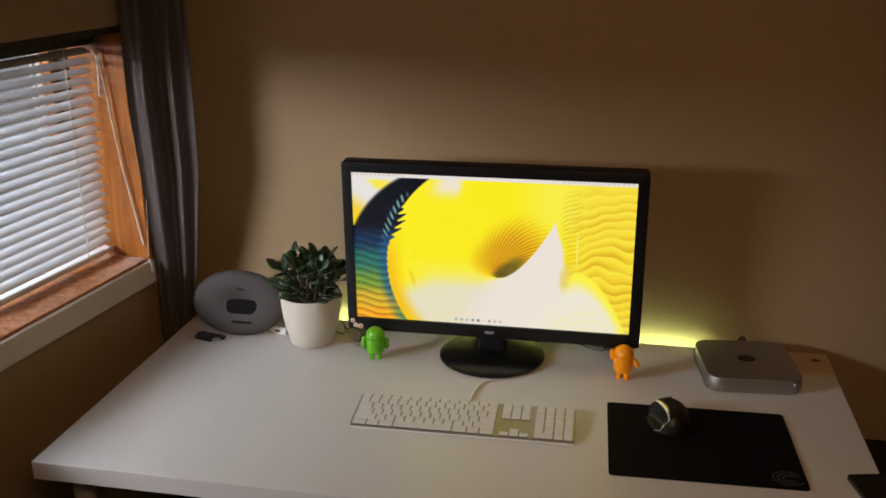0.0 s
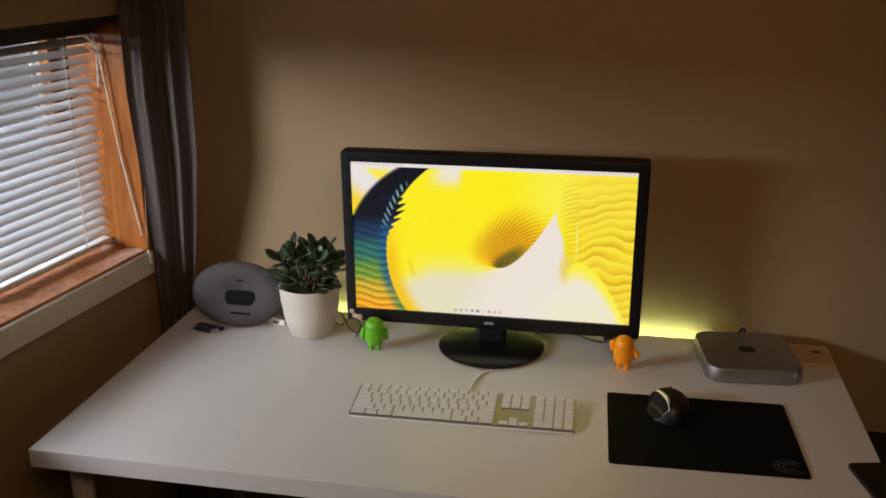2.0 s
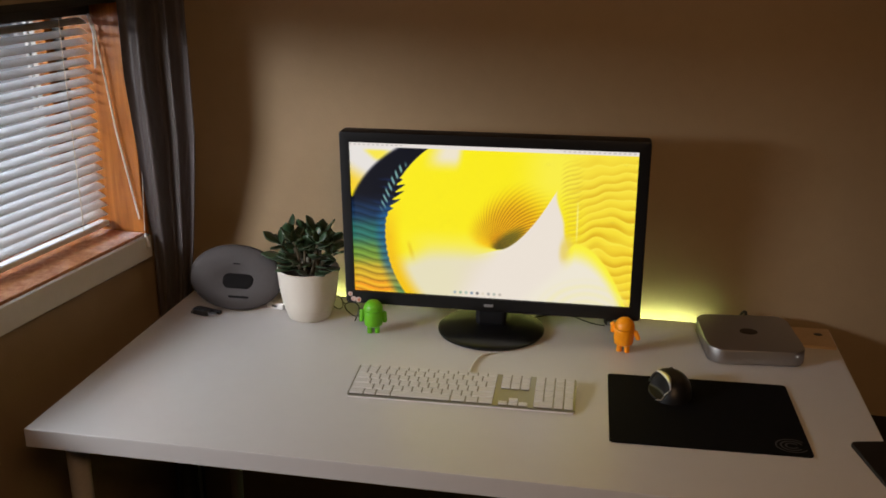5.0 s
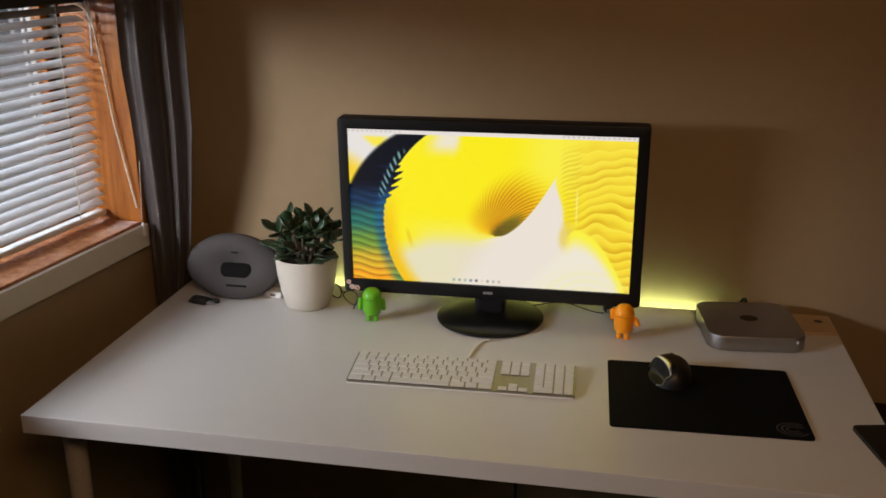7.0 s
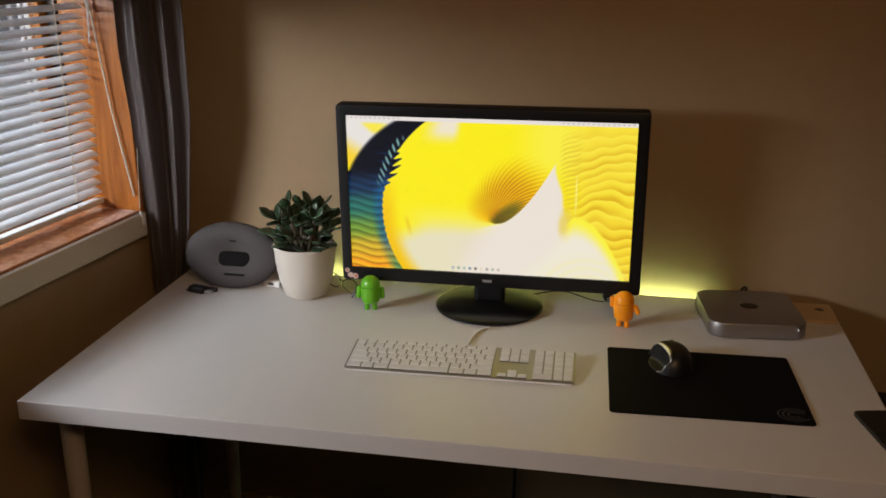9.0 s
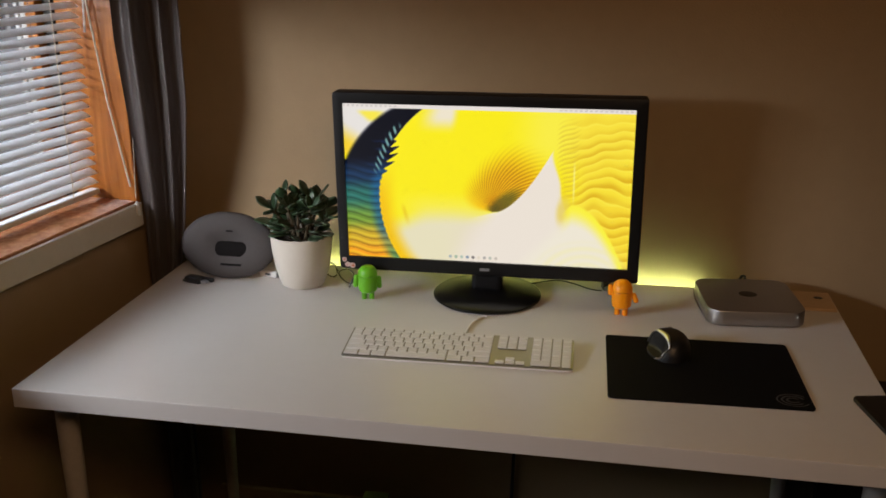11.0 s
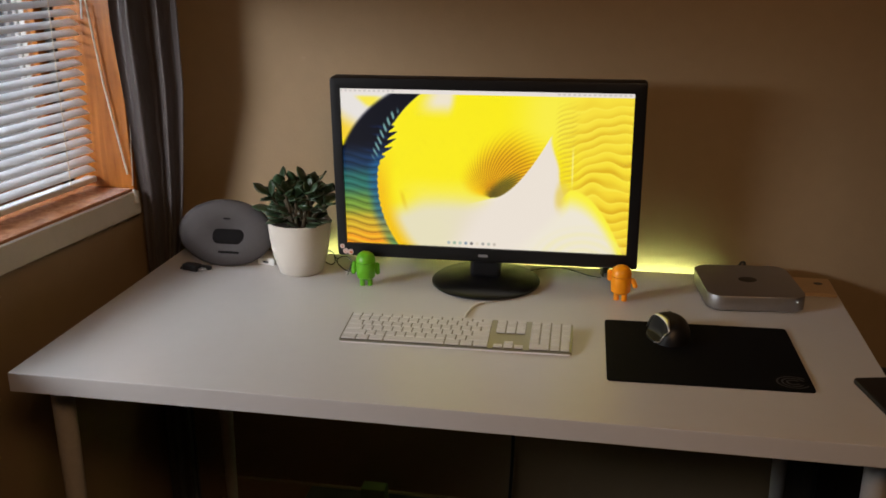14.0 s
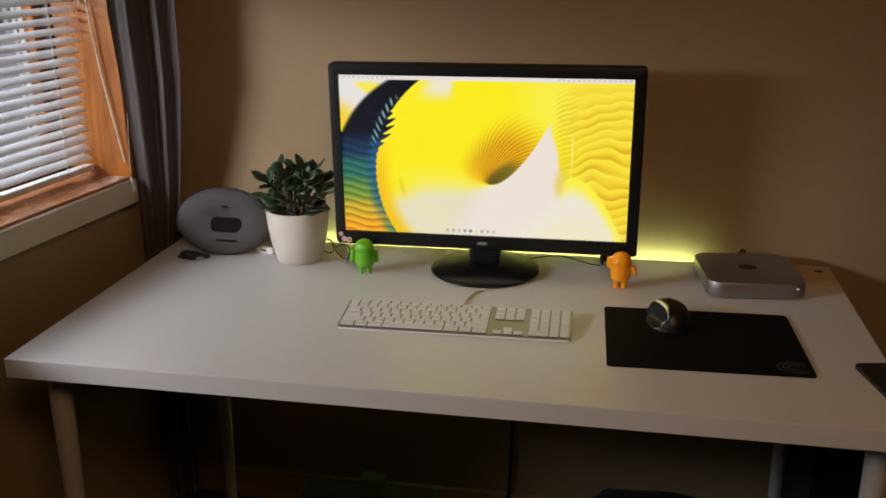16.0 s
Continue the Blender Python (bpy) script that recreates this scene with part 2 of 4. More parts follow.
# wall with the window: x into the room, y towards the corner
# the opening runs on unseen to WEND, to let the added lamp in
SILL, HEADZ, WEND = 0.905, 1.452, -2.10
bm = bmesh.new()
box((-0.27, -3.95, -0.05), (-0.018, 0.30, SILL - 0.03), bm=bm)
box((-0.27, -3.95, HEADZ), (-0.002, 0.30, 2.55), bm=bm)
box((-0.27, 0.016, SILL - 0.03), (-0.018, 0.30, HEADZ), bm=bm)
box((-0.27, -3.95, SILL - 0.03), (-0.018, WEND - 0.016, HEADZ), bm=bm)
wall_left = tagged(part("wall_left", bm, WALL), "beige painted wall with a low window", "wall", kind="structure")
wall_left.matrix_world = WIN

window = empty("window_1", WIN, "pine-framed window with a worn wooden sill", "window", kind="structure")
part("window_sill", box((-0.20, WEND, SILL - 0.03), (-0.004, 0.0, SILL), 0.003), WOOD_SILL, window, "worn varnished wooden sill")
part("apron", box((-0.016, WEND - 0.05, SILL - 0.062), (0.006, 0.012, SILL - 0.006), 0.003), TRIM, window, "cream painted board under the sill")
for name, y0, y1 in (("jamb", 0.0, 0.015), ("jamb", WEND - 0.015, WEND)):
    part(name, box((-0.165, y0, SILL - 0.03), (0.0, y1, HEADZ), 0.002), WOOD, window, "orange varnished pine jamb")
# shade under the lintel is put into the lining's dark colour
part("head_lining", box((-0.165, WEND, HEADZ - 0.016), (-0.006, 0.0, HEADZ)), SHADE_DARK, window, "head lining, its shade put into a dark colour")
# dark strips paint the shaded groove behind each jamb
for y0, y1 in ((-0.006, 0.014), (WEND - 0.014, WEND + 0.006)):
    part("shade_strip", box((-0.190, y0, SILL), (-0.167, y1, HEADZ)), SHADE_DARK, window)
part("window_frame", box((-0.222, -0.03, SILL), (-0.192, 0.014, HEADZ), 0.002), WOOD, window, "orange pine casement frame")
part("window_frame", box((-0.222, WEND, SILL), (-0.192, WEND + 0.045, HEADZ), 0.002), WOOD, window)
part("window_frame", box((-0.222, WEND + 0.047, SILL), (-0.192, -0.032, SILL + 0.04), 0.002), WOOD, window)
part("window_frame", box((-0.222, WEND + 0.047, HEADZ - 0.04), (-0.192, -0.032, HEADZ), 0.002), WOOD, window)
part("outer_frame", box((-0.240, -0.024, SILL), (-0.224, 0.014, HEADZ), 0.002), WHITE_FRAME, window, "white painted outer frame")
part("outer_frame", box((-0.262, -0.018, SILL), (-0.252, 0.014, HEADZ), 0.002), WHITE_FRAME, window)
GLASS = bpy.data.materials.new("clear_window_glass")
GLASS.use_nodes = True
GLASS.node_tree.nodes["Principled BSDF"].inputs["Transmission Weight"].default_value = 1.0
GLASS.node_tree.nodes["Principled BSDF"].inputs["Roughness"].default_value = 0.0
GLASS.node_tree.nodes["Principled BSDF"].inputs["IOR"].default_value = 1.45
glass_pane = part("pane", box((-0.209, -0.640, SILL + 0.041), (-0.205, -0.033, HEADZ - 0.041)), GLASS, window, "clear glass pane")
glass_pane.visible_shadow = False

tagged(part("ground", box((-60, -60, -0.35), (60, 60, -0.30)), GROUND), "grey paved garden outside the window", "ground", kind="structure").matrix_world = WIN

house = empty("neighbour_house", WIN @ pose(-7.0, 3.0, -0.30), "pale grey rendered house across the garden", "house")
RENDERED = material("pale_grey_render", (0.50, 0.51, 0.52), 0.9, vary=0.15, scale=1.5, bump=0.3, bump_scale=30)
GLASS_DARK = material("dark_window_glass", (0.22, 0.24, 0.26), 0.15)
part("wall", box((-4.0, -9.0, 0.0), (0.0, 9.0, 5.2)), RENDERED, house)
part("roof", box((-4.2, -9.3, 5.2), (0.3, 9.3, 5.5), 0.05), GLASS_DARK, house)
for k in range(7):
    w = part("window", box((0.002, -7.9 + 2.4 * k, 0.75), (0.03, -6.9 + 2.4 * k, 1.95)), GLASS_DARK, house)
    for a, b in ((-7.98, -7.9), (-6.9, -6.82), (-7.44, -7.38)):
        part("frame", box((0.002, a + 2.4 * k, 0.68), (0.06, b + 2.4 * k, 2.02)), WHITE_FRAME, w)

# ---- venetian blind ----
blind = empty("venetian_blind", WIN @ pose(-0.105, -0.007, SILL), "white venetian blind with tilted slats, lowered in the window", "blind")
# the blind ends just past the visible part so the added lamp clears it
LEN, PITCH = 0.42, 0.0222
bm = bmesh.new()
rows = []
for k in range(7):
    s = (k / 6 - 0.5)
    rows.append((s * 0.0255, 0.0018 * (1 - 4 * s * s)))
prev = None
for x0, z0 in rows:
    cur = [bm.verts.new((x0, y, z0)) for y in (0.0, -LEN)] + [bm.verts.new((x0, y, z0 - 0.0005)) for y in (0.0, -LEN)]
    if prev:
        bm.faces.new((prev[0], cur[0], cur[1], prev[1]))
        bm.faces.new((prev[2], prev[3], cur[3], cur[2]))
    prev = cur
slat = part("slat", bm, SLAT, blind, smooth=True)
NS = 22
slat.matrix_basis = pose(0, 0, 0.045, 0, 28, 0)
for i in range(1, NS):
    s2 = slat.copy()
    scene.collection.objects.link(s2)
    s2.matrix_basis = pose(0, random.uniform(-0.002, 0.001), 0.045 + i * PITCH, 0, 28 + random.uniform(-1.5, 1.5), 0)
part("bottom_rail", box((-0.013, -LEN, 0.012), (0.013, 0.001, 0.026), 0.004), SLAT, blind)
part("head_rail", box((-0.016, -LEN - 0.01, HEADZ - SILL - 0.045), (0.016, 0.008, HEADZ - SILL - 0.017), 0.002), HEAD, blind)
for y in (-0.095, -0.400):
    part("ladder_cord", tube([(0.0135, y, 0.02), (0.0135, y, 0.50)], 0.0009, 6), CORD, blind)
part("tilt_wand", tube([(0.026, -0.012, 0.505), (0.030, -0.006, 0.46), (0.024, -0.004, 0.385)], 0.0022, 8), WHITEPL, blind)
part("lift_cord", tube([(0.022, -0.004, 0.50), (0.034, -0.006, 0.47), (0.060, -0.002, 0.24), (0.096, 0.001, 0.035)], 0.0021, 8), CORD, blind)
part("cord_tassel", lathe([(0, 0.0), (0.006, 0.002), (0.0055, 0.02), (0.003, 0.034), (0, 0.036)], 12), WHITEPL, blind, smooth=True).matrix_basis = pose(0.114, 0.000, -0.034, 0, -8, 0)

# ---- curtain ----
bm = bmesh.new()
NU, NV = 150, 70
grid = []
for j in range(NV + 1):
    z = 0.03 + 2.29 * j / NV
    q = min(max((z - 0.72) / 0.42, 0), 1) ** 0.7
    near = Vector((-0.068, 0.655 - 0.06 * min(max((z - 0.88) / 0.4, 0), 1)))
    bend = Vector((-0.030 + 0.04 * q, 0.700 - 0.035 * q))
    far = Vector((-0.016 + 0.088 * q, 0.708 - 0.083 * q))
    # added return to the wall behind the near edge, unseen, blocks leaking light
    row = [(-0.071 + 0.003 * k / 6, 0.700 + (near.y - 0.700) * k / 6, z) for k in range(6)]
    for i in range(NU + 1):
        s = i / NU
        w = s + 0.03 * math.sin(2.1 * z + 7 * s)
        p = near.lerp(bend, s).lerp(bend.lerp(far, s), s)
        fold = math.sin(2 * math.pi * 2.2 * w - 1.2) + 0.12 * math.sin(2 * math.pi * 4.7 * w + 1.3 * z) + 0.02 * math.sin(2 * math.pi * 15 * w + 2.3 * z)
        amp = (0.012 + 0.014 * q) * min(1, 6 * s) * (1 - 0.45 * s)
        x = p.x + 0.3 * amp * fold
        y = p.y - 0.9 * amp * fold
        row.append((x, y, z))
    grid.append([bm.verts.new(p) for p in row])
for a, b in zip(grid, grid[1:]):
    for i in range(len(a) - 1):
        bm.faces.new((a[i], a[i + 1], b[i + 1], b[i]))
curtain = part("curtain", bm, CURTAIN, smooth=True)
mod = curtain.modifiers.new("thickness", "SOLIDIFY")
mod.thickness = 0.0015
tagged(curtain, "dark grey satin curtain hanging in folds beside the window", "curtain")

# thin draw cord with its clip, hanging before the curtain's edge
draw = empty("draw_string", WIN @ pose(0.012, 0.003, 1.417), "thin pale draw cord with a small clip beside the curtain", "cord")
part("clip", box((-0.004, -0.004, -0.010), (0.004, 0.004, 0.008), 0.0015), WHITEPL, draw, "small white plastic clip")
part("cord", tube([(0, 0, -0.009), (0.001, 0.0005, -0.12), (0, -0.002, -0.227), (0, -0.012, -0.38), (0, -0.022, -0.50)], 0.0007, 6), CORD, draw)

# ---- desk ----
desk = empty("desk", pose(0, 0, 0), "white laminate desk on round lacquered legs", "desk")
part("tabletop", box((0, 0, TOP - 0.036), (1.5, 0.737, TOP), 0.0015), DESK, desk, "thick white laminate tabletop")
for x, y in ((0.050, 0.075), (1.455, 0.075), (0.088, 0.68), (1.43, 0.68)):
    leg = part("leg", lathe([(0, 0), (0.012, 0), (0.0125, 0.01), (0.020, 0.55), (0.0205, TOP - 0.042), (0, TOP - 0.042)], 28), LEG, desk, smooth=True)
    leg.matrix_basis = pose(x, y, 0)
    part("mounting_plate", lathe([(0, 0), (0.036, 0), (0.036, 0.004), (0, 0.004)], 24), CHROME, leg).matrix_basis = pose(0, 0, TOP - 0.0405)
led = part("led_tape", box((0.30, 0.739, TOP - 0.018), (1.225, 0.7405, TOP - 0.008)), LED)
tagged(led, "glowing yellow-green light tape along the back edge of the desk", "light strip")

# ---- monitor ----
SW, SH = 0.600, 0.338
MON = pose(0.754, 0.5655, 0.9970, 2.0, -0.25, 0.5)
monitor = empty("monitor", pose(0.757, 0.60, TOP), "black widescreen monitor showing a yellow abstract wallpaper", "monitor")
INV = monitor.matrix_world.inverted()


def on_screen(ob):
    ob.matrix_basis = INV @ MON
    return ob


x0, x1, z0, z1 = -SW / 2 - 0.021, SW / 2 + 0.0235, -SH / 2 - 0.030, SH / 2 + 0.0225
def bezel_ring():
    """A frame round the screen with rounded outer corners and eased edges."""
    t, n, r = bmesh.new(), 6, 0.007
    loops = []
    for depth, ease in ((0.030, 0.0), (-0.003, 0.0), (-0.0055, 0.0012), (-0.0062, 0.0035)):
        ring = []
        for cx, cz, a0 in ((x1, z1, 0), (x0, z1, 90), (x0, z0, 180), (x1, z0, 270)):
            mx, mz = cx - math.copysign(r, cx), cz - math.copysign(r, cz)
            for i in range(n + 1):
                a = radians(a0 + 90 * i / n)
                ring.append(t.verts.new((mx + (r - ease) * math.cos(a), depth, mz + (r - ease) * math.sin(a))))
        loops.append(ring)
    for depth in (-0.0058, 0.004):
        ring = []
        for cx, cz in ((SW / 2, SH / 2), (-SW / 2, SH / 2), (-SW / 2, -SH / 2), (SW / 2, -SH / 2)):
            ring += [t.verts.new((cx, depth, cz)) for i in range(n + 1)]
        loops.append(ring)
    m = len(loops[0])
    for a, b in zip(loops, loops[1:]):
        for i in range(m):
            t.faces.new((a[i], a[(i + 1) % m], b[(i + 1) % m], b[i]))
    bmesh.ops.remove_doubles(t, verts=t.verts, dist=1e-6)
    return t


bm = bezel_ring()
on_screen(part("bezel", bm, BLACK, monitor, "black plastic bezel", smooth=True))
bm = box((x0 + 0.004, 0.012, z0 + 0.004), (x1 - 0.004, 0.034, z1 - 0.004), 0.006)
box((-0.17, 0.03, -0.11), (0.17, 0.058, 0.10), 0.015, 3, bm)
on_screen(part("back_cover", bm, BLACK, monitor))


def wallpaper(u, v):
    """Colour of the picture at u to the right, v down; sRGB values."""
    n = u.shape

    def col(r, g, b):
        return np.stack([np.full(n, r), np.full(n, g), np.full(n, b)], -1)

    def mix(a, b, f):
        return a + (b - a) * np.clip(f, 0, 1)[..., None]

    def step(a, b, x):
        t = np.clip((x - a) / (b - a), 0, 1)
        return t * t * (3 - 2 * t)

    X = u * 16 / 9
    c = col(0.98, 0.92, 0.10)
    # paler towards the floor of the picture and round the upper middle
    c = mix(c, col(0.97, 0.93, 0.45), 0.5 * step(0.55, 0.72, u) * step(0.5, 0.2, v))
    c = mix(c, col(0.96, 0.92, 0.42), 0.6 * step(0.52, 0.66, v) * step(0.15, 0.30, u))
    floor_line = 0.70 + 0.05 * step(0.30, 0.18, u) + 0.015 * np.sin(7 * X)
    c = mix(c, col(0.90, 0.87, 0.74), step(floor_line - 0.07, floor_line + 0.09, v))
    c = mix(c, col(0.90, 0.85, 0.78), step(0.33, 0.52, u) * step(0.68, 0.84, v))
    c = mix(c, col(0.93, 0.89, 0.80), step(0.27, 0.36, u + 0.2 * v) * step(0.42, 0.385, u + 0.1 * v) * step(0.19, 0.07, v))
    # amber limb of the disc
    cx, cy, rad = 0.93, 0.60, 0.715
    d = np.hypot(X - cx, v - cy)
    ang = np.arctan2(v - cy, cx - X)
    c = mix(c, col(0.96, 0.76, 0.06), step(rad - 0.13, rad - 0.01, d) * step(-0.45, 0.1, ang))
    c = mix(c, col(0.86, 0.66, 0.10), 0.4 * step(0.022, 0.0, np.abs(X - 0.38 - 0.25 * (v - 0.70))) * step(0.62, 0.68, v) * step(0.79, 0.70, v))
    # ridged funnel: ribs run out from the throat and bend to the right
    fx, fy = 0.930, 0.664
    fd = np.hypot(X - fx, v - fy)
    fa = np.degrees(np.arctan2(fy - v, X - fx))
    reach = np.interp(fa, (20, 51, 70, 89, 113, 150, 185), (0.54, 0.54, 0.52, 0.42, 0.31, 0.24, 0.13))
    fan = step(1.0, 0.30, fd / reach) * step(2, 18, fa) * step(186, 150, fa)
    swirl = fa + 50 * fd + 60 * fd * fd
    rib = 0.5 + 0.5 * np.sin(np.radians(swirl) * 84 + 1.2 * np.sin(9 * fd))
    rib = rib ** 1.4 * step(0.015, 0.075, fd) + 0.5 * step(0.075, 0.015, fd)
    c = mix(c, col(0.97, 0.76, 0.06), fan * 0.9)
    deep = fan * step(150, 70, fa) * step(1.0, 0.45, fd / reach)
    c = mix(c, col(0.84, 0.54, 0.05), deep * 0.9)
    c = mix(c, col(0.60, 0.34, 0.04), np.clip(fan * 1.5, 0, 1) * step(175, 110, fa) * rib * (0.62 - 0.5 * fd))
    c = mix(c, col(0.99, 0.86, 0.14), 0.5 * fan * (1 - rib) * step(0.04, 0.14, fd))
    ca, sa = math.cos(radians(40)), math.sin(radians(40))
    along, across = (X - fx) * ca + (fy - v) * sa, (fy - v) * ca - (X - fx) * sa
    core = np.hypot((along - 0.085) / 0.16, (across + 0.005) / 0.062)
    c = mix(c, col(0.24, 0.27, 0.12), step(-6, 10, fa) * step(178, 140, fa) * step(1.2, 0.35, core) * (0.50 + 0.50 * rib))
    # pale wing under the funnel, rising to a point
    lip = 0.668 - 5.68 * np.clip(u - 0.53, 0, 1) ** 1.65 + 0.5 * np.clip(0.53 - u, 0, 1)
    wing = step(-0.006, 0.008, v - lip) * step(0.44, 0.56, u + 0.3 * (v - 0.66)) * step(0.010, -0.004, u - 0.728 - 0.030 * step(0.28, 0.50, v) - 0.04 * step(0.5, 0.8, v))
    c = mix(c, col(0.92, 0.88, 0.83), wing * step(0.25, 0.42, v + 0.6 * (u - 0.55)))
    c = mix(c, col(0.97, 0.93, 0.86), 0.5 * wing * step(0.028, 0.0, v - lip))
    # dune field to the right: long waves with a shaded lee side, fading towards the top
    w = v + 0.075 * step(0.76, 0.90, u) + 0.011 * np.sin(2 * np.pi * (u * 5.2 + 1.3 * v)) + 0.006 * np.sin(2 * np.pi * (u * 12 - 2.1 * v)) - 0.06 * (u - 0.8)
    wave = (w * 15.5 + 0.35 * np.sin(11 * u + 9 * v)) % 1.0
    dune = step(0.74, 0.86, u)
    crest = step(0.25, 0.92, wave) * step(1.0, 0.93, wave)
    fade = (0.45 + 0.55 * step(0.05, 0.40, v)) * (0.70 + 0.30 * np.sin(17 * u + 23 * v))
    c = mix(c, col(0.97, 0.87, 0.24), dune * 0.85)
    c = mix(c, col(0.80, 0.57, 0.07), dune * crest * fade * 0.6)
    c = mix(c, col(0.99, 0.95, 0.36), dune * 0.35 * step(0.22, 0.05, wave))
    barb = ((v + 1.1 * (u - 0.80) + 0.012 * np.sin(60 * u)) * 34) % 1.0
    c = mix(c, col(0.84, 0.70, 0.20), 0.5 * step(0.738, 0.762, u - 0.02 * step(0.3, 0.5, v)) * step(0.83, 0.80, u) * step(0.35, 0.85, barb) * step(0.62, 0.5, v) * step(0.02, 0.2, v))
    c = mix(c, col(0.99, 0.97, 0.62), step(0.005, 0.001, np.abs(u - 0.805)) * step(0.30, 0.40, v) * step(0.62, 0.5, v) * 0.6)
    c = mix(c, col(0.90, 0.80, 0.34), 0.75 * step(1.0, 0.3, np.hypot((u - 0.772 + 0.05 * (v - 0.6)) / 0.032, (v - 0.64) / 0.13)))
    # pale dome low on the right
    dome = v - 0.59 - 0.34 * (np.clip(u - 0.80, 0, 1) / 0.17) ** 2 - 1.8 * np.clip(0.80 - u, 0, 1)
    c = mix(c, col(0.98, 0.94, 0.25), step(-0.004, 0.02, dome) * step(0.76, 0.80, u))
    c = mix(c, col(0.93, 0.90, 0.83), step(0.02, 0.16, dome))
    ring_d = np.hypot((X - 1.52) * 0.8, v - 1.10)
    c = mix(c, col(0.94, 0.91, 0.62), 0.35 * step(0.30, 0.22, ring_d) * (0.6 + 0.4 * np.sin(120 * ring_d)))
    # dark feathered crescent on the left
    outer = np.hypot(X - 0.66, v - 0.66)
    teeth = (v * 24 + 0.6 * np.sin(20 * X)) % 1.0
    inner_edge = rad + (0.003 + 0.020 * step(0.48, 0.36, v)) * np.sin(2 * np.pi * teeth) * step(0.20, 0.26, v) * step(1.0, 0.7, v) - 0.035 * step(0.22, 0.30, v) * step(0.50, 0.36, v)
    band = step(-0.004, 0.004, d - inner_edge)
    band = band * step(0.40, 0.36, u)
    ring = band * step(0.0, 0.03, 0.735 - outer + 0.5 * step(0.35, 0.5, v))
    corner = mix(col(0.90, 0.88, 0.86), col(0.97, 0.82, 0.20), step(0.10, 0.26, v - 0.6 * X))
    corner = mix(corner, col(0.97, 0.90, 0.30), step(0.10, 0.16, X + 0.03 * np.sin(40 * v)) * step(0.30, 0.20, X) * step(0.035, 0.06, v) * step(0.13, 0.09, v))
    c = mix(c, corner, band * step(0.34, 0.30, v))
    hue = col(0.01, 0.02, 0.08)
    hue = mix(hue, col(0.08, 0.18, 0.30), step(0.32, 0.45, v))
    hue = mix(hue, col(0.16, 0.40, 0.36), step(0.46, 0.58, v))
    hue = mix(hue, col(0.42, 0.55, 0.20), step(0.60, 0.74, v))
    hue = mix(hue, col(0.80, 0.64, 0.16), step(0.74, 0.86, v))
    hue = mix(hue, col(0.96, 0.62, 0.12), step(0.86, 0.97, v))
    feather = ((v + 0.35 * (d - rad) + 0.012 * np.sin(30 * X)) * 22) % 1.0
    hue = mix(hue, col(0.06, 0.16, 0.34), 0.8 * step(0.55, 0.9, feather) * step(0.17, 0.25, v) * step(0.50, 0.40, v) * step(0.15, 0.04, d - inner_edge))
    near = step(0.085, 0.015, d - inner_edge)
    hue = mix(hue, col(0.10, 0.33, 0.52), 0.75 * near * step(0.34, 0.48, v) * step(1.0, 0.78, v))
    hue = mix(hue, col(0.36, 0.52, 0.30), near * step(0.84, 0.98, v))
    groove = ((v + 0.010 * np.sin(24 * X + 1.0) - 0.10 * X) * 21) % 1.0
    hue = hue * (1 - 0.24 * step(0.45, 1.0, groove) * step(0.30, 0.42, v))[..., None]
    gleam = ((v + 0.010 * np.sin(24 * X + 1.0) - 0.10 * X - 0.012) * 21) % 1.0
    hue = mix(hue, np.clip(hue * 1.4 + 0.04, 0, 1), 0.4 * step(0.35, 0.10, np.abs(gleam - 0.3)) * step(0.30, 0.45, v))
    c = mix(c, hue, ring)
    quill = np.abs((v * 25 + (d - rad) * 30) % 1.0 - 0.5)
    spine = step(0.40, 0.36, u) * step(0.030, 0.010, np.abs(d - rad - 0.032)) * step(0.10, 0.16, v) * step(0.47, 0.38, v)
    c = mix(c, col(0.55, 0.75, 0.72), 0.85 * spine * step(0.26, 0.38, quill))
    # menu bar and the row of small icons
    c = mix(c, col(0.90, 0.87, 0.85), step(0.030, 0.026, v))
    tick = ((u * 60) % 1.0 < 0.5) & (np.abs(v - 0.014) < 0.006) & ((u < 0.19) | ((u > 0.74) & (u < 0.99)))
    c = mix(c, col(0.55, 0.53, 0.52), 0.28 * tick)
    for k in range(9):
        ic = np.hypot((u - 0.375 - 0.0205 * k) * 16 / 9, (v - 0.972))
        tint = ((0.45, 0.55, 0.65), (0.35, 0.55, 0.45), (0.5, 0.65, 0.6), (0.2, 0.35, 0.5), (0.12, 0.12, 0.14), (0.85, 0.8, 0.7), (0.45, 0.45, 0.45), (0.55, 0.6, 0.55), (0.65, 0.6, 0.55))[k]
        c = mix(c, col(*tint), step(0.012, 0.008, ic) * 0.55)
    return np.clip(c, 0, 1)


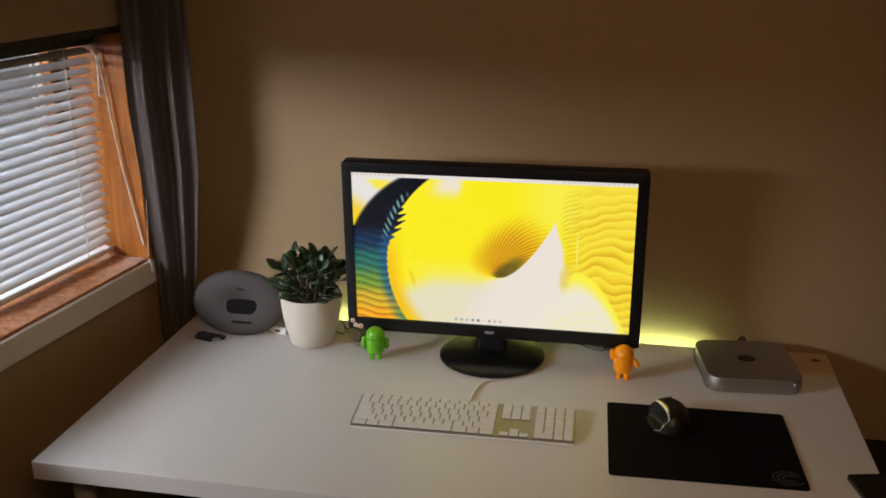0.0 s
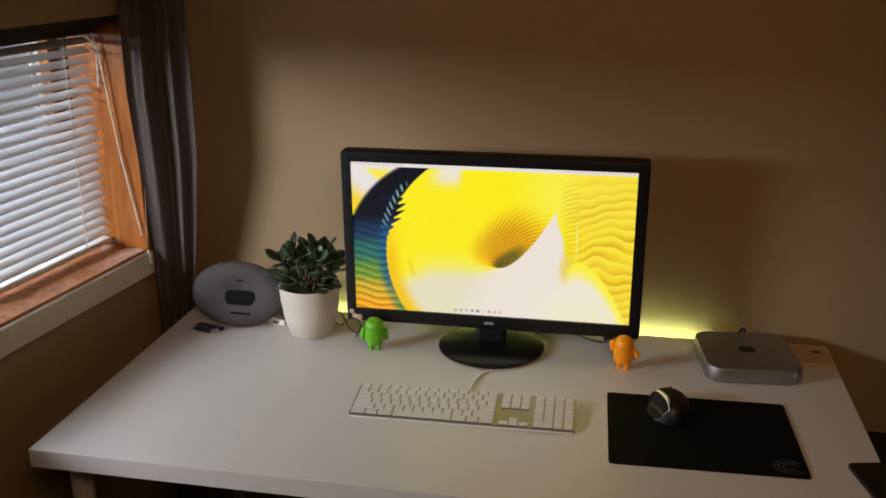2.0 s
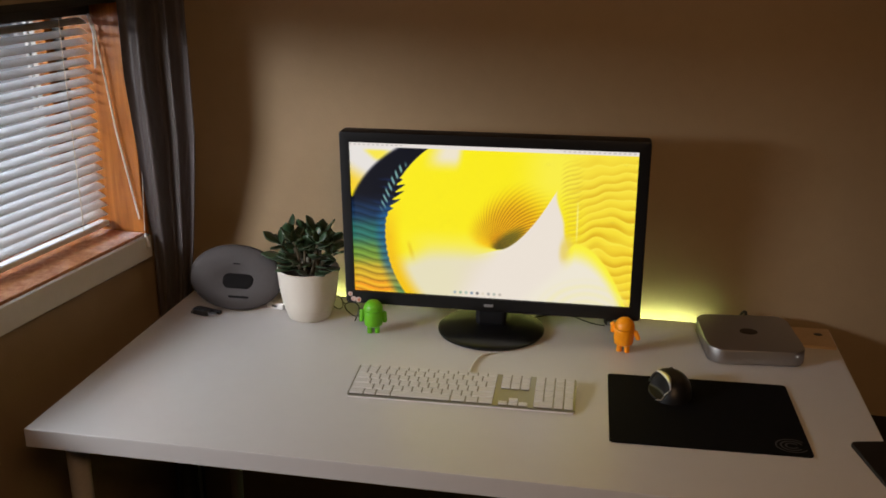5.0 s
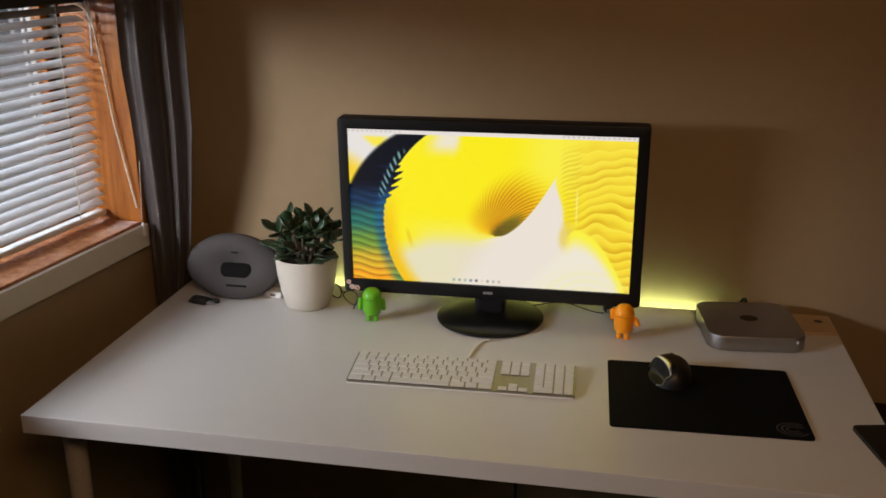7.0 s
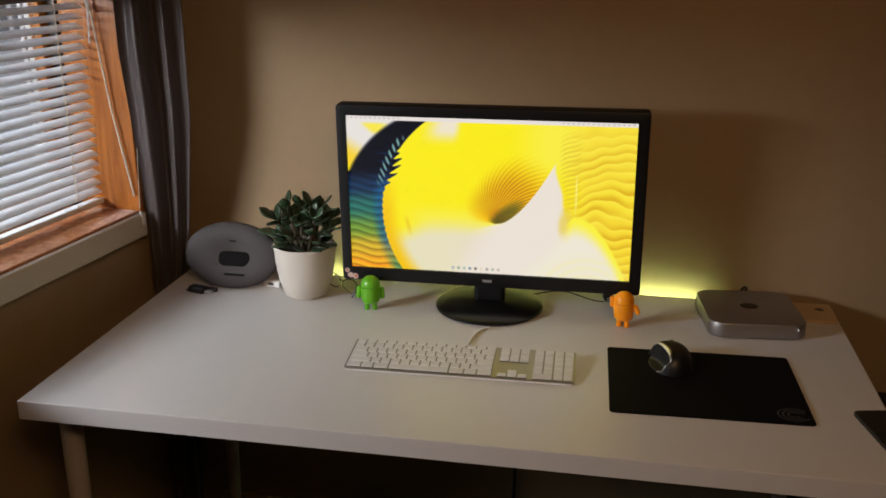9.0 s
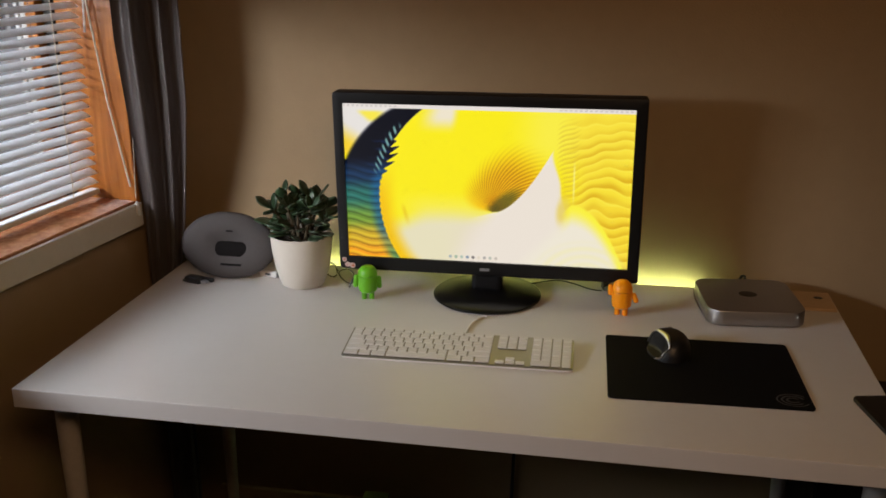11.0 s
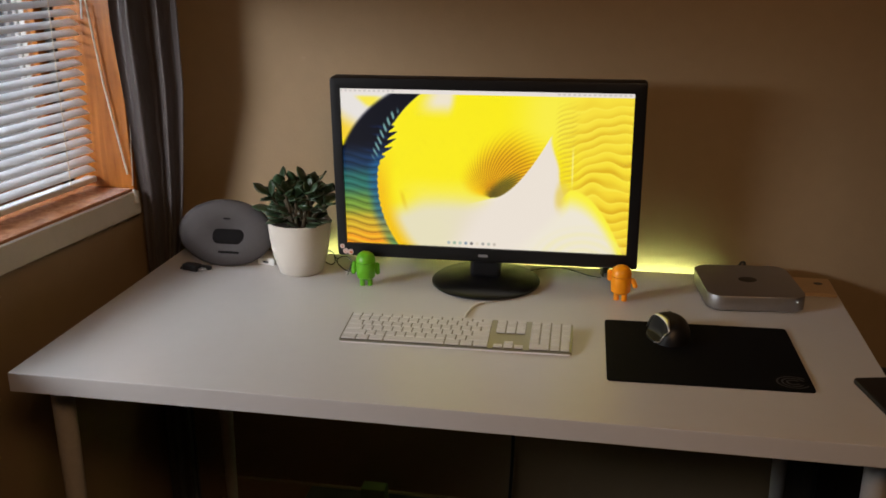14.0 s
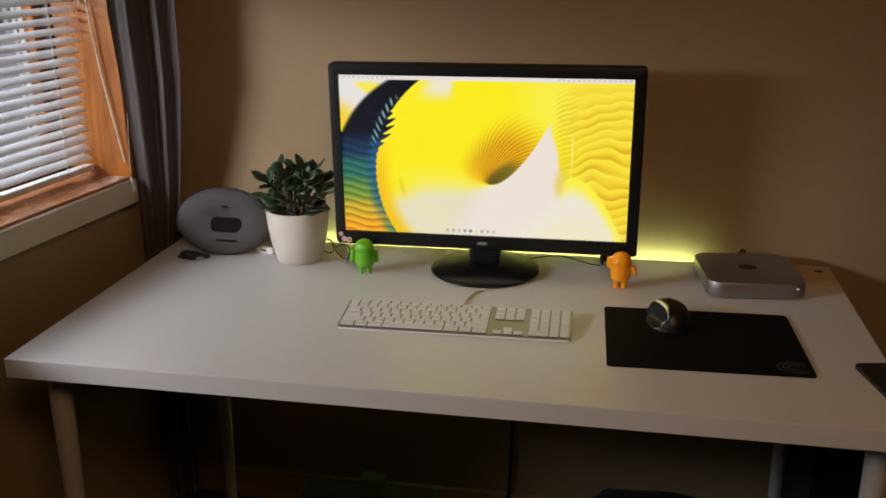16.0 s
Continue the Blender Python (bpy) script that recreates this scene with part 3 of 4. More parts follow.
def screen_panel():
    nx, ny = 480, 270
    uu, vv = np.meshgrid(np.linspace(0, 1, nx + 1), np.linspace(0, 1, ny + 1))
    co = np.stack([(uu - 0.5) * SW, np.zeros_like(uu), (0.5 - vv) * SH], -1).reshape(-1, 3)
    idx = np.arange((nx + 1) * (ny + 1)).reshape(ny + 1, nx + 1)
    quads = np.stack([idx[1:, :-1], idx[1:, 1:], idx[:-1, 1:], idx[:-1, :-1]], -1).reshape(-1, 4)
    me = bpy.data.meshes.new("screen")
    me.from_pydata(co.tolist(), [], quads.tolist())
    rgb = wallpaper(uu, vv).reshape(-1, 3)
    lin = np.where(rgb <= 0.04045, rgb / 12.92, ((rgb + 0.055) / 1.055) ** 2.4)
    at = me.color_attributes.new("picture", "FLOAT_COLOR", "POINT")
    at.data.foreach_set("color", np.concatenate([lin, np.ones((len(lin), 1))], 1).astype(np.float32).ravel())
    m = bpy.data.materials.new("lit_screen")
    m.use_nodes = True
    n, l = m.node_tree.nodes, m.node_tree.links
    b = n["Principled BSDF"]
    b.inputs["Base Color"].default_value = (0.01, 0.01, 0.01, 1)
    b.inputs["Roughness"].default_value = 0.45
    vc = n.new("ShaderNodeVertexColor")
    vc.layer_name = "picture"
    l.new(vc.outputs["Color"], b.inputs["Emission Color"])
    b.inputs["Specular IOR Level"].default_value = 0.15
    b.inputs["Emission Strength"].default_value = SCREEN_GLOW
    me.materials.append(m)
    ob = new("screen", me)
    ob.parent = monitor
    ob["label"] = "lit screen with yellow ridged abstract picture"
    return on_screen(ob)


SCREEN_GLOW = 1.0
screen_panel()
on_screen(part("badge", box((-0.010, -0.0075, -SH / 2 - 0.0180), (0.010, -0.0060, -SH / 2 - 0.0125)), BADGE, monitor, "small grey maker's badge"))
bm = bmesh.new()
for cx, cz, r in ((-0.310, -0.177, 0.0052), (-0.303, -0.1880, 0.0060), (-0.292, -0.190, 0.0064)):
    t = lathe([(0, 0), (r, 0), (r, 0.0006), (0, 0.0006)], 18)
    bmesh.ops.transform(t, matrix=pose(cx, -0.0061, cz, 90, 0, 0), verts=t.verts)
    merge(bm, t)
sticker = on_screen(part("sticker", bm, PINK, monitor, "pale pink round stickers on the bezel"))
bm = bmesh.new()
for cx, cz, r in ((-0.310, -0.177, 0.0020), (-0.2905, -0.1900, 0.0030), (-0.3045, -0.190, 0.0014)):
    t = lathe([(0, 0), (r, 0), (r, 0.0004), (0, 0.0004)], 14)
    bmesh.ops.transform(t, matrix=pose(cx, -0.0067, cz, 90, 0, 0), verts=t.verts)
    merge(bm, t)
part("sticker_print", bm, material("orange_red_print", (0.50, 0.14, 0.06), 0.5, vary=0.2, scale=80), sticker, "orange-red printed spots")
part("stand_base", lathe([(0, 0), (0.112, 0), (0.118, 0.004), (0.118, 0.008), (0.112, 0.0125), (0.05, 0.018), (0, 0.019)], 72), BLACK_GLOSS, monitor, "round glossy black base", smooth=True)
part("neck", box((-0.034, -0.016, 0.015), (0.034, 0.022, 0.14), 0.010, 3), BLACK, monitor)

# ---- keyboard ----
keyboard = empty("keyboard", pose(0.7450, 0.2925, TOP, 0, 0, 1.6), "slim aluminium keyboard with flat white keys", "keyboard")
KW, KD = 0.433, 0.114
SLOPE = math.degrees(math.atan2(0.010, KD))
deck = pose(0, 0, 0.0108, SLOPE, 0, 0)
plate = part("plate", slab(KW, KD, -0.0028, 0.0, 0.006, 6, 0.0006), PLATE, keyboard, "silver aluminium plate")
plate.matrix_basis = deck
part("underbody", slab(KW - 0.001, KD - 0.001, -0.0076, -0.0029, 0.006, 6, 0.001), WHITEPL, keyboard, "white plastic underside").matrix_basis = deck
part("foot_rail", tube([(-0.19, 0.043, 0.0055), (0.19, 0.043, 0.0055)], 0.0055, 12), WHITEPL, keyboard)
for x in (-0.19, 0.19):
    part("rubber_foot", lathe([(0, 0), (0.005, 0), (0.005, 0.003), (0, 0.003)], 14), WHITEPL, keyboard).matrix_basis = pose(x, -0.045, 0)
U = 0.0191
key_meshes = {}


def key(x, y, w, h):
    """One key cap, its lower left corner at x, y of the plate."""
    k = (round(w, 4), round(h, 4))
    if k not in key_meshes:
        t = box((-w / 2, -h / 2, 0.0), (w / 2, h / 2, 0.0030), 0.0007, 1)
        me = bpy.data.meshes.new("key")
        t.to_mesh(me)
        t.free()
        me.materials.append(KEY)
        key_meshes[k] = me
    ob = new("key", key_meshes[k])
    ob.parent = keyboard
    ob.matrix_basis = deck @ pose(x + w / 2, y + h / 2, 0.0003)


G = 0.0031
left, low = -KW / 2 + 0.0045, -KD / 2 + 0.0045


def key_row(y, h, widths, x=left):
    for w in widths:
        if w > 0:
            key(x, y, w * U - G, h - G)
        x += abs(w) * U


key_row(low, U, [1.5, 1.25, 1.5, 6.0, 1.5, 1.25, 1.5])
key_row(low + U, U, [2.25] + [1] * 10 + [1.25 + 1.0])
key_row(low + 2 * U, U, [1.75] + [1] * 11 + [1.75])
key_row(low + 3 * U, U, [1.5] + [1] * 12 + [1.0])
key_row(low + 4 * U, U, [1] * 13 + [1.5])
key_row(low + 5 * U, 0.0125, [1.036] * 14)
nav = left + 14.5 * U + 0.0085
key_row(low, 0.0125, [1, 1, 1], nav)
key_row(low + 0.0125, 0.0125, [-1, 1], nav)
for i, h in ((3, U), (4, U), (5, 0.0125)):
    key_row(low + i * U, h, [1, 1, 1], nav)
pad0 = nav + 3 * U + 0.0085
padu = (KW / 2 - 0.0045 - pad0 + G) / 4 / U
key_row(low, U, [2 * padu, padu], pad0)
for i in (1, 2, 3, 4):
    key_row(low + i * U, U, [padu] * 3, pad0)
key(pad0 + 3 * padu * U, low, padu * U - G, 2 * U - G)
for i in (2, 3, 4):
    key(pad0 + 3 * padu * U, low + i * U, padu * U - G, U - G)
key_row(low + 5 * U, 0.0125, [padu] * 4, pad0)
cable = [(0.746, 0.350, TOP + 0.010), (0.7455, 0.368, TOP + 0.006)] + arc(lambda s: (0.773 - 0.028 * math.cos(0.5 * math.pi * s), 0.385 + 0.088 * math.sin(0.5 * math.pi * s), TOP + 0.0028), 20)
tagged(part("keyboard_cable", tube(cable, 0.0026, 8), WHITEPL, smooth=True), "thin white cable curving from the keyboard under the monitor", "cable")

# ---- mouse pad, mouse ----
PAD = pose(1.194, 0.294, TOP, 0, 0, 2.0)
pad = empty("mouse_pad", PAD, "black cloth mouse pad with a faint grey printed mark", "mouse pad")
part("pad_sheet", slab(0.343, 0.272, 0.0, 0.003, 0.008, 6, 0.0006), PADCLOTH, pad)
bm = bmesh.new()
for r0, r1, a0, a1 in ((0.021, 0.0235, 40, 330), (0.014, 0.017, 20, 320), (0.007, 0.010, 30, 330)):
    va = None
    for i in range(25):
        a = radians(a0 + (a1 - a0) * i / 24)
        vb = [bm.verts.new((0.140 + 1.2 * r * math.cos(a), -0.104 + r * math.sin(a), 0.0033)) for r in (r0, r1)]
        if va:
            bm.faces.new((va[0], va[1], vb[1], vb[0]))
        va = vb
part("printed_mark", bm, PADLOGO, pad, "faint grey rounded mark")

mouse = empty("computer_mouse", pose(1.138, 0.362, TOP + 0.003, 0, 0, 6), "black computer mouse with a curved silver side band", "computer mouse")


def dome(x, y):
    q = (x / 0.041) ** 2 + (y / 0.055) ** 2
    return 0.039 * max(0.0, 1 - min(q, 1.0) ** 2.0) ** 0.6


def brink(y):
    """Where the thumb hollow begins, across the mouse."""
    s = min(max((0.034 - y) / 0.062, 0), 1)
    return -0.034 + 0.027 * math.sin(0.5 * math.pi * s)


def shell_height(x, y):
    h, gap = dome(x, y), brink(y) - x
    if gap <= 0 or y > 0.034 or y < -0.046:
        return h
    return min(h, 0.003 + (h - 0.003) * (0.05 + 0.95 * math.exp(-(gap / 0.005) ** 2)))


bm = bmesh.new()
rings = []
for k in range(1, 37):
    r = (k / 36) ** 0.8
    rings.append([bm.verts.new((0.041 * r * math.cos(a), 0.055 * r * math.sin(a), shell_height(0.041 * r * math.cos(a), 0.055 * r * math.sin(a)))) for a in [2 * math.pi * i / 72 for i in range(72)]])
for a, b in zip(rings, rings[1:]):
    for i in range(72):
        bm.faces.new((a[i], a[(i + 1) % 72], b[(i + 1) % 72], b[i]))
bm.faces.new(rings[0])
bm.faces.new(rings[-1][::-1])
part("shell", bm, DARKPL, mouse, "black shell", smooth=True)
bm = bmesh.new()
band = []
for i in range(49):
    k = i / 48
    y = 0.034 - 0.080 * math.sin(0.5 * math.pi * min(1, k / 0.72))
    x = brink(y) if k < 0.62 else brink(-0.0435) - 0.026 * ((k - 0.62) / 0.38) ** 1.3
    wide = 0.0016 + 0.0042 * math.exp(-((k - 0.28) / 0.2) ** 2)
    row = []
    for d in (-wide, 0.0, wide * 0.6):
        row.append(bm.verts.new((x + d, y - 0.4 * abs(d), max(0.005, dome(x, y)) - 0.5 * max(0.0, -d) + 0.0014)))
    band.append(row)
for a, b in zip(band, band[1:]):
    for k in (0, 1):
        bm.faces.new((a[k], b[k], b[k + 1], a[k + 1]))
silver = part("side_band", bm, CHROME, mouse, "curved silver band", smooth=True)
md = silver.modifiers.new("thickness", "SOLIDIFY")
md.thickness = 0.0012
wheel = lathe([(0, -0.003), (0.008, -0.003), (0.0088, 0), (0.008, 0.003), (0, 0.003)], 24)
part("scroll_wheel", wheel, BLACK, mouse, smooth=True).matrix_basis = pose(0.006, 0.038, 0.026, 0, 90, 0)

# ---- compact computer ----
mini = empty("compact_computer", pose(1.309, 0.616, TOP, 0, 0, 6), "flat square aluminium desktop computer with rounded corners", "computer")
part("case", slab(0.197, 0.197, 0.003, 0.0352, 0.033, 14, 0.003), ALU, mini, "silver aluminium case", smooth=True)
part("bottom_foot", lathe([(0, 0), (0.083, 0), (0.083, 0.0035), (0, 0.0035)], 48), DARKPL, mini)
bm = bmesh.new()
ball(0.0, 0.004, 0.0352, 0.019, 0.017, 0.0006, bm)
part("badge", bm, BLACK_GLOSS, mini, "plain glossy black badge")
part("indicator_light", lathe([(0, 0), (0.0012, 0), (0.0012, 0.0008), (0, 0.0008)], 12), glow_material("small_white_light", (1, 1, 0.95), 0.8), mini, "tiny lit white light").matrix_basis = pose(0.076, -0.0985, 0.0255, 90, 0, 0)

# ---- potted plant ----
plant = empty("potted_plant", pose(0.334, 0.604, TOP), "green jade plant in a cream ceramic pot", "potted plant")
part("pot", lathe([(0, 0.0), (0.043, 0.0), (0.049, 0.004), (0.0605, 0.041), (0.0668, 0.080), (0.0694, 0.112), (0.0702, 0.119), (0.068, 0.121), (0.0655, 0.117), (0.064, 0.106), (0, 0.106)], 64), POT, plant, "cream ceramic pot", smooth=True)
part("soil", lathe([(0, 0.112), (0.03, 0.111), (0.0638, 0.107)], 32), SOIL, plant)
rnd = random.Random(5)


def leaf_mesh(L, W):
    t = bmesh.new()
    rows = []
    for i in range(7):
        s = i / 6
        w = W * (math.sin(math.pi * min(s ** 1.35, 1.0)) ** 0.75 if 0 < s < 1 else 0.08)
        z = 0.10 * L * s * s
        rows.append([t.verts.new((dx * w, s * L, z + dz)) for dx, dz in ((-1, 0.0022), (-0.4, 0.0026), (0.4, 0.0026), (1, 0.0022), (0.4, -0.0006), (-0.4, -0.0006))])
    for a, b in zip(rows, rows[1:]):
        for k in range(6):
            t.faces.new((a[k], a[(k + 1) % 6], b[(k + 1) % 6], b[k]))
    t.faces.new(rows[0][::-1])
    t.faces.new(rows[-1])
    me = bpy.data.meshes.new("leaf")
    bmesh.ops.recalc_face_normals(t, faces=t.faces)
    t.to_mesh(me)
    t.free()
    for p in me.polygons:
        p.use_smooth = True
    me.materials.append(LEAF)
    return me


leaf_kinds = [leaf_mesh(0.037, 0.0125), leaf_mesh(0.043, 0.0135), leaf_mesh(0.032, 0.0120)]


def put_leaf(at, along, spin, size):
    ob = new("leaf", rnd.choice(leaf_kinds))
    ob.parent = plant
    ob.matrix_basis = Matrix.Translation(at) @ Vector(along).to_track_quat("Y", "Z").to_matrix().to_4x4() @ pose(0, 0, 0, 0, spin, 0) @ Matrix.Scale(size, 4)


def build_plant():
    for k in range(14):
        a = 2.4 * k + rnd.uniform(-0.25, 0.25)
        lean = 0.15 + 0.85 * ((k + 0.5) / 14) ** 0.6
        base = Vector((0.022 * math.cos(a), 0.022 * math.sin(a), 0.106))
        top = Vector((0.004 + 0.072 * lean * math.cos(a), 0.066 * lean * math.sin(a), 0.118 + rnd.uniform(0.058, 0.090) * (1.10 - 0.30 * lean)))
        mid = base.lerp(top, 0.5) + Vector((0, 0, 0.010))
        part("stem", tube([base, mid, top], [0.0042, 0.0032, 0.002], 7), STEM, plant)
        up = (top - mid).normalized()
        for j in range(5):
            at = mid.lerp(top, 0.48 + 0.13 * j)
            side = up.orthogonal().normalized()
            side.rotate(Matrix.Rotation(2.2 * j + k + rnd.uniform(-0.3, 0.3), 3, up))
            rise = 0.25 + 1.0 * (j / 4) ** 1.5
            put_leaf(at, (side + up * rise + Vector((0, 0, 0.12))).normalized(), rnd.uniform(-35, 35), rnd.uniform(0.75, 1.1))
    for k in range(38):
        a = 2 * math.pi * k / 19 + rnd.uniform(-0.2, 0.2)
        out, up = rnd.uniform(0.024, 0.052), rnd.uniform(0.116, 0.156)
        put_leaf((out * math.cos(a), out * math.sin(a), up), (math.cos(a), math.sin(a), rnd.uniform(-0.05, 0.5)), rnd.uniform(-30, 30), rnd.uniform(1.0, 1.45))


build_plant()

# ---- speaker ----
speaker = empty("speaker_dock", pose(0.150, 0.622, TOP), "grey oval cloth-covered speaker dock leaning back on the desk", "speaker")
bm = bmesh.new()
bmesh.ops.create_uvsphere(bm, u_segments=72, v_segments=64, radius=1.0)
for v in bm.verts:
    x, y, z = v.co
    front = y < 0
    r2 = x * x + z * z
    v.co = (0.115 * x, (0.024 * y + 0.024 * math.exp(-r2 / 0.22)) if front else 0.045 * y, 0.077 * z)
body_m = pose(0, 0.0, 0.0750, -16, 0, 0)
part("body", bm, SPK, speaker, "grey cloth front", smooth=True).matrix_basis = body_m
bm = slab(0.076, 0.034, -0.012, 0.003, 0.014, 8, 0.001)
part("dock_recess", bm, SPK_DARK, speaker, "dark rounded recess").matrix_basis = body_m @ pose(0.010, -0.0085, -0.008, 90, 0, 0)
part("slot", slab(0.050, 0.005, -0.008, 0.001, 0.002, 5), SPK_DARK, speaker).matrix_basis = body_m @ pose(0.014, -0.0150, -0.044, 90, 0, 0)
part("top_badge", slab(0.016, 0.003, -0.008, 0.001, 0.001, 4), SPK_DARK, speaker).matrix_basis = body_m @ pose(0.006, -0.0140, 0.033, 90, 0, 0)


# ---- toy figures ----
def figure(name, m, mat, label, arms):
    """arms: for each one the shoulder's height, how far the tip stands out, the tip's height."""
    bm = bmesh.new()
    lathe([(0, 0.016), (0.012, 0.016), (0.0165, 0.020), (0.0175, 0.028), (0.018, 0.050), (0.0175, 0.052), (0, 0.052)], 32, bm)
    lathe([(0, 0.0535), (0.0178, 0.0535), (0.0175, 0.060), (0.0150, 0.067), (0.0100, 0.0725), (0.004, 0.075), (0, 0.0752)], 32, bm)
    for x in (-0.007, 0.007):
        tube([(x, 0, 0.0), (x, 0, 0.018)], 0.0048, 14, bm)
    for side, (z0, out, z1) in zip((-1, 1), arms):
        shoulder, tip = (side * 0.0205, 0, z0), (side * (0.0205 + out), -0.002, z1)
        tube([shoulder, tip], 0.0046, 12, bm)
        ball(*shoulder, 0.0046, 0.0046, 0.0046, bm, 12)
        ball(*tip, 0.0046, 0.0046, 0.0046, bm, 12)
    ob = part(name, bm, mat, smooth=True)
    ob.matrix_world = m @ Matrix.Diagonal((1.18, 1.18, 1.03, 1))
    return tagged(ob, label, "figurine", "toy figures on the desk")


figure("toy_figure", pose(0.503, 0.538, TOP, 0, 0, 12), GREEN, "small green vinyl toy figure with a domed head", ((0.050, 0.002, 0.031), (0.046, 0.001, 0.029)))
figure("toy_figure", pose(1.047, 0.543, TOP, 0, 0, -12), ORANGE, "small orange vinyl toy figure with one arm raised", ((0.043, 0.0, 0.059), (0.046, 0.005, 0.035)))

# ---- phone ----
phone = empty("phone", pose(1.4845, 0.1620, TOP, 0, 0, 12), "black smartphone lying face up near the desk's edge", "phone")
part("body", slab(0.068, 0.138, 0.0, 0.008, 0.009, 6, 0.002), DARKPL, phone)
part("glass", slab(0.064, 0.134, 0.0078, 0.0083, 0.007, 6), BLACK_GLOSS, phone, "glossy black glass")

# ---- added fixture round the warm fill spot, unseen behind the camera ----
fixture = empty("fill_spot_fixture", SPOT, "added ceiling spotlight in an open metal can, unseen", "spotlight")
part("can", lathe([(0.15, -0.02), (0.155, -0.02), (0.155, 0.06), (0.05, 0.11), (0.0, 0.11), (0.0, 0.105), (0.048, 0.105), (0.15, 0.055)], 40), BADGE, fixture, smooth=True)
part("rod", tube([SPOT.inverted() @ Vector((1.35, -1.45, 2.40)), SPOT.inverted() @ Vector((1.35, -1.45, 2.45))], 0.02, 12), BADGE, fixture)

# ---- small things on the desk ----
stick = empty("memory_stick", pose(0.086, 0.566, TOP, 0, 0, -14), "black memory stick with a metal plug lying before the speaker", "memory stick")
part("body", slab(0.042, 0.024, 0.0, 0.015, 0.006, 5, 0.003), DARKPL, stick)
part("plug", box((0.0215, -0.006, 0.003), (0.036, 0.006, 0.0078), 0.0006), CHROME, stick, "bare metal plug")
part("loop", tube(arc(lambda s: (-0.023 + 0.007 * math.cos(2 * math.pi * s), 0.008 * math.sin(2 * math.pi * s), 0.0025), 20), 0.0018, 8), DARKPL, stick)
part("cap", box((0.010, 0.011, 0.0), (0.040, 0.022, 0.009), 0.002), DARKPL, stick)

adapter = empty("power_adapter", pose(0.243, 0.640, TOP, 0, 0, -10), "small white power adapter beside the plant pot", "adapter")
part("block", box((-0.023, -0.015, 0.0), (0.023, 0.015, 0.017), 0.004, 3), WHITEPL, adapter)
part("socket", box((-0.007, -0.0156, 0.006), (0.007, -0.0148, 0.011)), DARKPL, adapter)

glasses = empty("eyeglasses", pose(0.430, 0.624, TOP, 0, 0, -35), "thin dark-framed eyeglasses lying beside the plant pot", "glasses")
WIRE = material("dark_spectacle_metal", (0.05, 0.045, 0.035), 0.35, metal=0.4, vary=0.1, scale=60)


def rim(cx):
    return arc(lambda s: (cx + 0.024 * math.cos(2 * math.pi * s), 0.003 * math.cos(2 * math.pi * s), 0.0175 + 0.016 * math.sin(2 * math.pi * s) + 0.0025 * math.sin(4 * math.pi * s)), 32)


part("rim", tube(rim(0.0), 0.0015, 8), WIRE, glasses, smooth=True)
part("rim", tube(rim(-0.062), 0.0015, 8), WIRE, glasses, smooth=True)
part("bridge", tube([(-0.038, 0, 0.022), (-0.031, -0.003, 0.026), (-0.024, 0, 0.022)], 0.0013, 8), WIRE, glasses)
part("temple", tube([(0.024, 0.0, 0.024), (0.031, -0.002, 0.027), (0.034, -0.010, 0.020), (0.033, -0.020, 0.0025)], 0.0019, 8), WIRE, glasses)

card = empty("cardboard_sleeve", pose(1.455, 0.688, TOP, 0, 0, 0), "flat tan cardboard sleeve with a dark printed mark", "packaging")
part("sleeve", box((-0.040, -0.052, 0.0), (0.040, 0.048, 0.007), 0.001, 1), CARD, card)
bm = bmesh.new()
ball(0.012, 0.012, 0.0071, 0.010, 0.008, 0.0004, bm, 16)
part("printed_mark", bm, DARKPL, card, "plain dark mark")

cord = arc(lambda s: (0.845 + 0.16 * s, 0.690 + 0.018 * math.sin(5 * s), TOP + 0.0022 + 0.006 * math.sin(math.pi * s) ** 2), 20)
tagged(part("monitor_cable", tube(cord, 0.0013, 8), DARKPL, smooth=True), "thin black cable lying behind the monitor stand", "cable")
plug = empty("cable_plug", pose(1.012, 0.690, TOP, 0, 0, 15), "small black cable plug on the desk behind the monitor", "plug")
part("plug_body", box((-0.008, -0.012, 0.0), (0.010, 0.012, 0.022), 0.003), DARKPL, plug)
part("prong", box((-0.005, -0.022, 0.004), (0.003, -0.012, 0.010)), CHROME, plug)
part("lead", tube(arc(lambda s: (0.004, 0.012 + 0.008 * s, 0.014 + 0.09 * s), 8), 0.003, 8), DARKPL, plug)
lead = arc(lambda s: (1.300 + 0.022 * s, 0.716 + 0.034 * s, TOP + 0.028 + 0.008 * math.sin(math.pi * min(1, 1.15 * s)) - 0.10 * max(0, s - 0.75)), 20)
tagged(part("power_lead", tube(lead, 0.003, 8), DARKPL, smooth=True), "black power lead rising behind the flat computer", "cable")

# ---- under the desk ----
drop = arc(lambda q: (0.800 + 0.010 * math.sin(4 * q), BACK - 0.010 - 0.006 * math.sin(math.pi * q), 0.030 + 0.660 * q), 24)
tagged(part("hanging_cable", tube(drop, 0.0045, 8), DARKPL, smooth=True), "black cable hanging down the wall under the desk", "cable")
tagged(part("baseboard", box((0.02, BACK - 0.014, 0.0), (3.29, BACK - 0.001, 0.085), 0.002, 1), WALL), "painted baseboard along the back wall", "baseboard", kind="structure")
BAG = material("black_bag_fabric", (0.010, 0.010, 0.011), 0.8, vary=0.3, scale=20, bump=0.5, bump_scale=200)
bm = bmesh.new()
bmesh.ops.create_uvsphere(bm, u_segments=40, v_segments=24, radius=1.0)
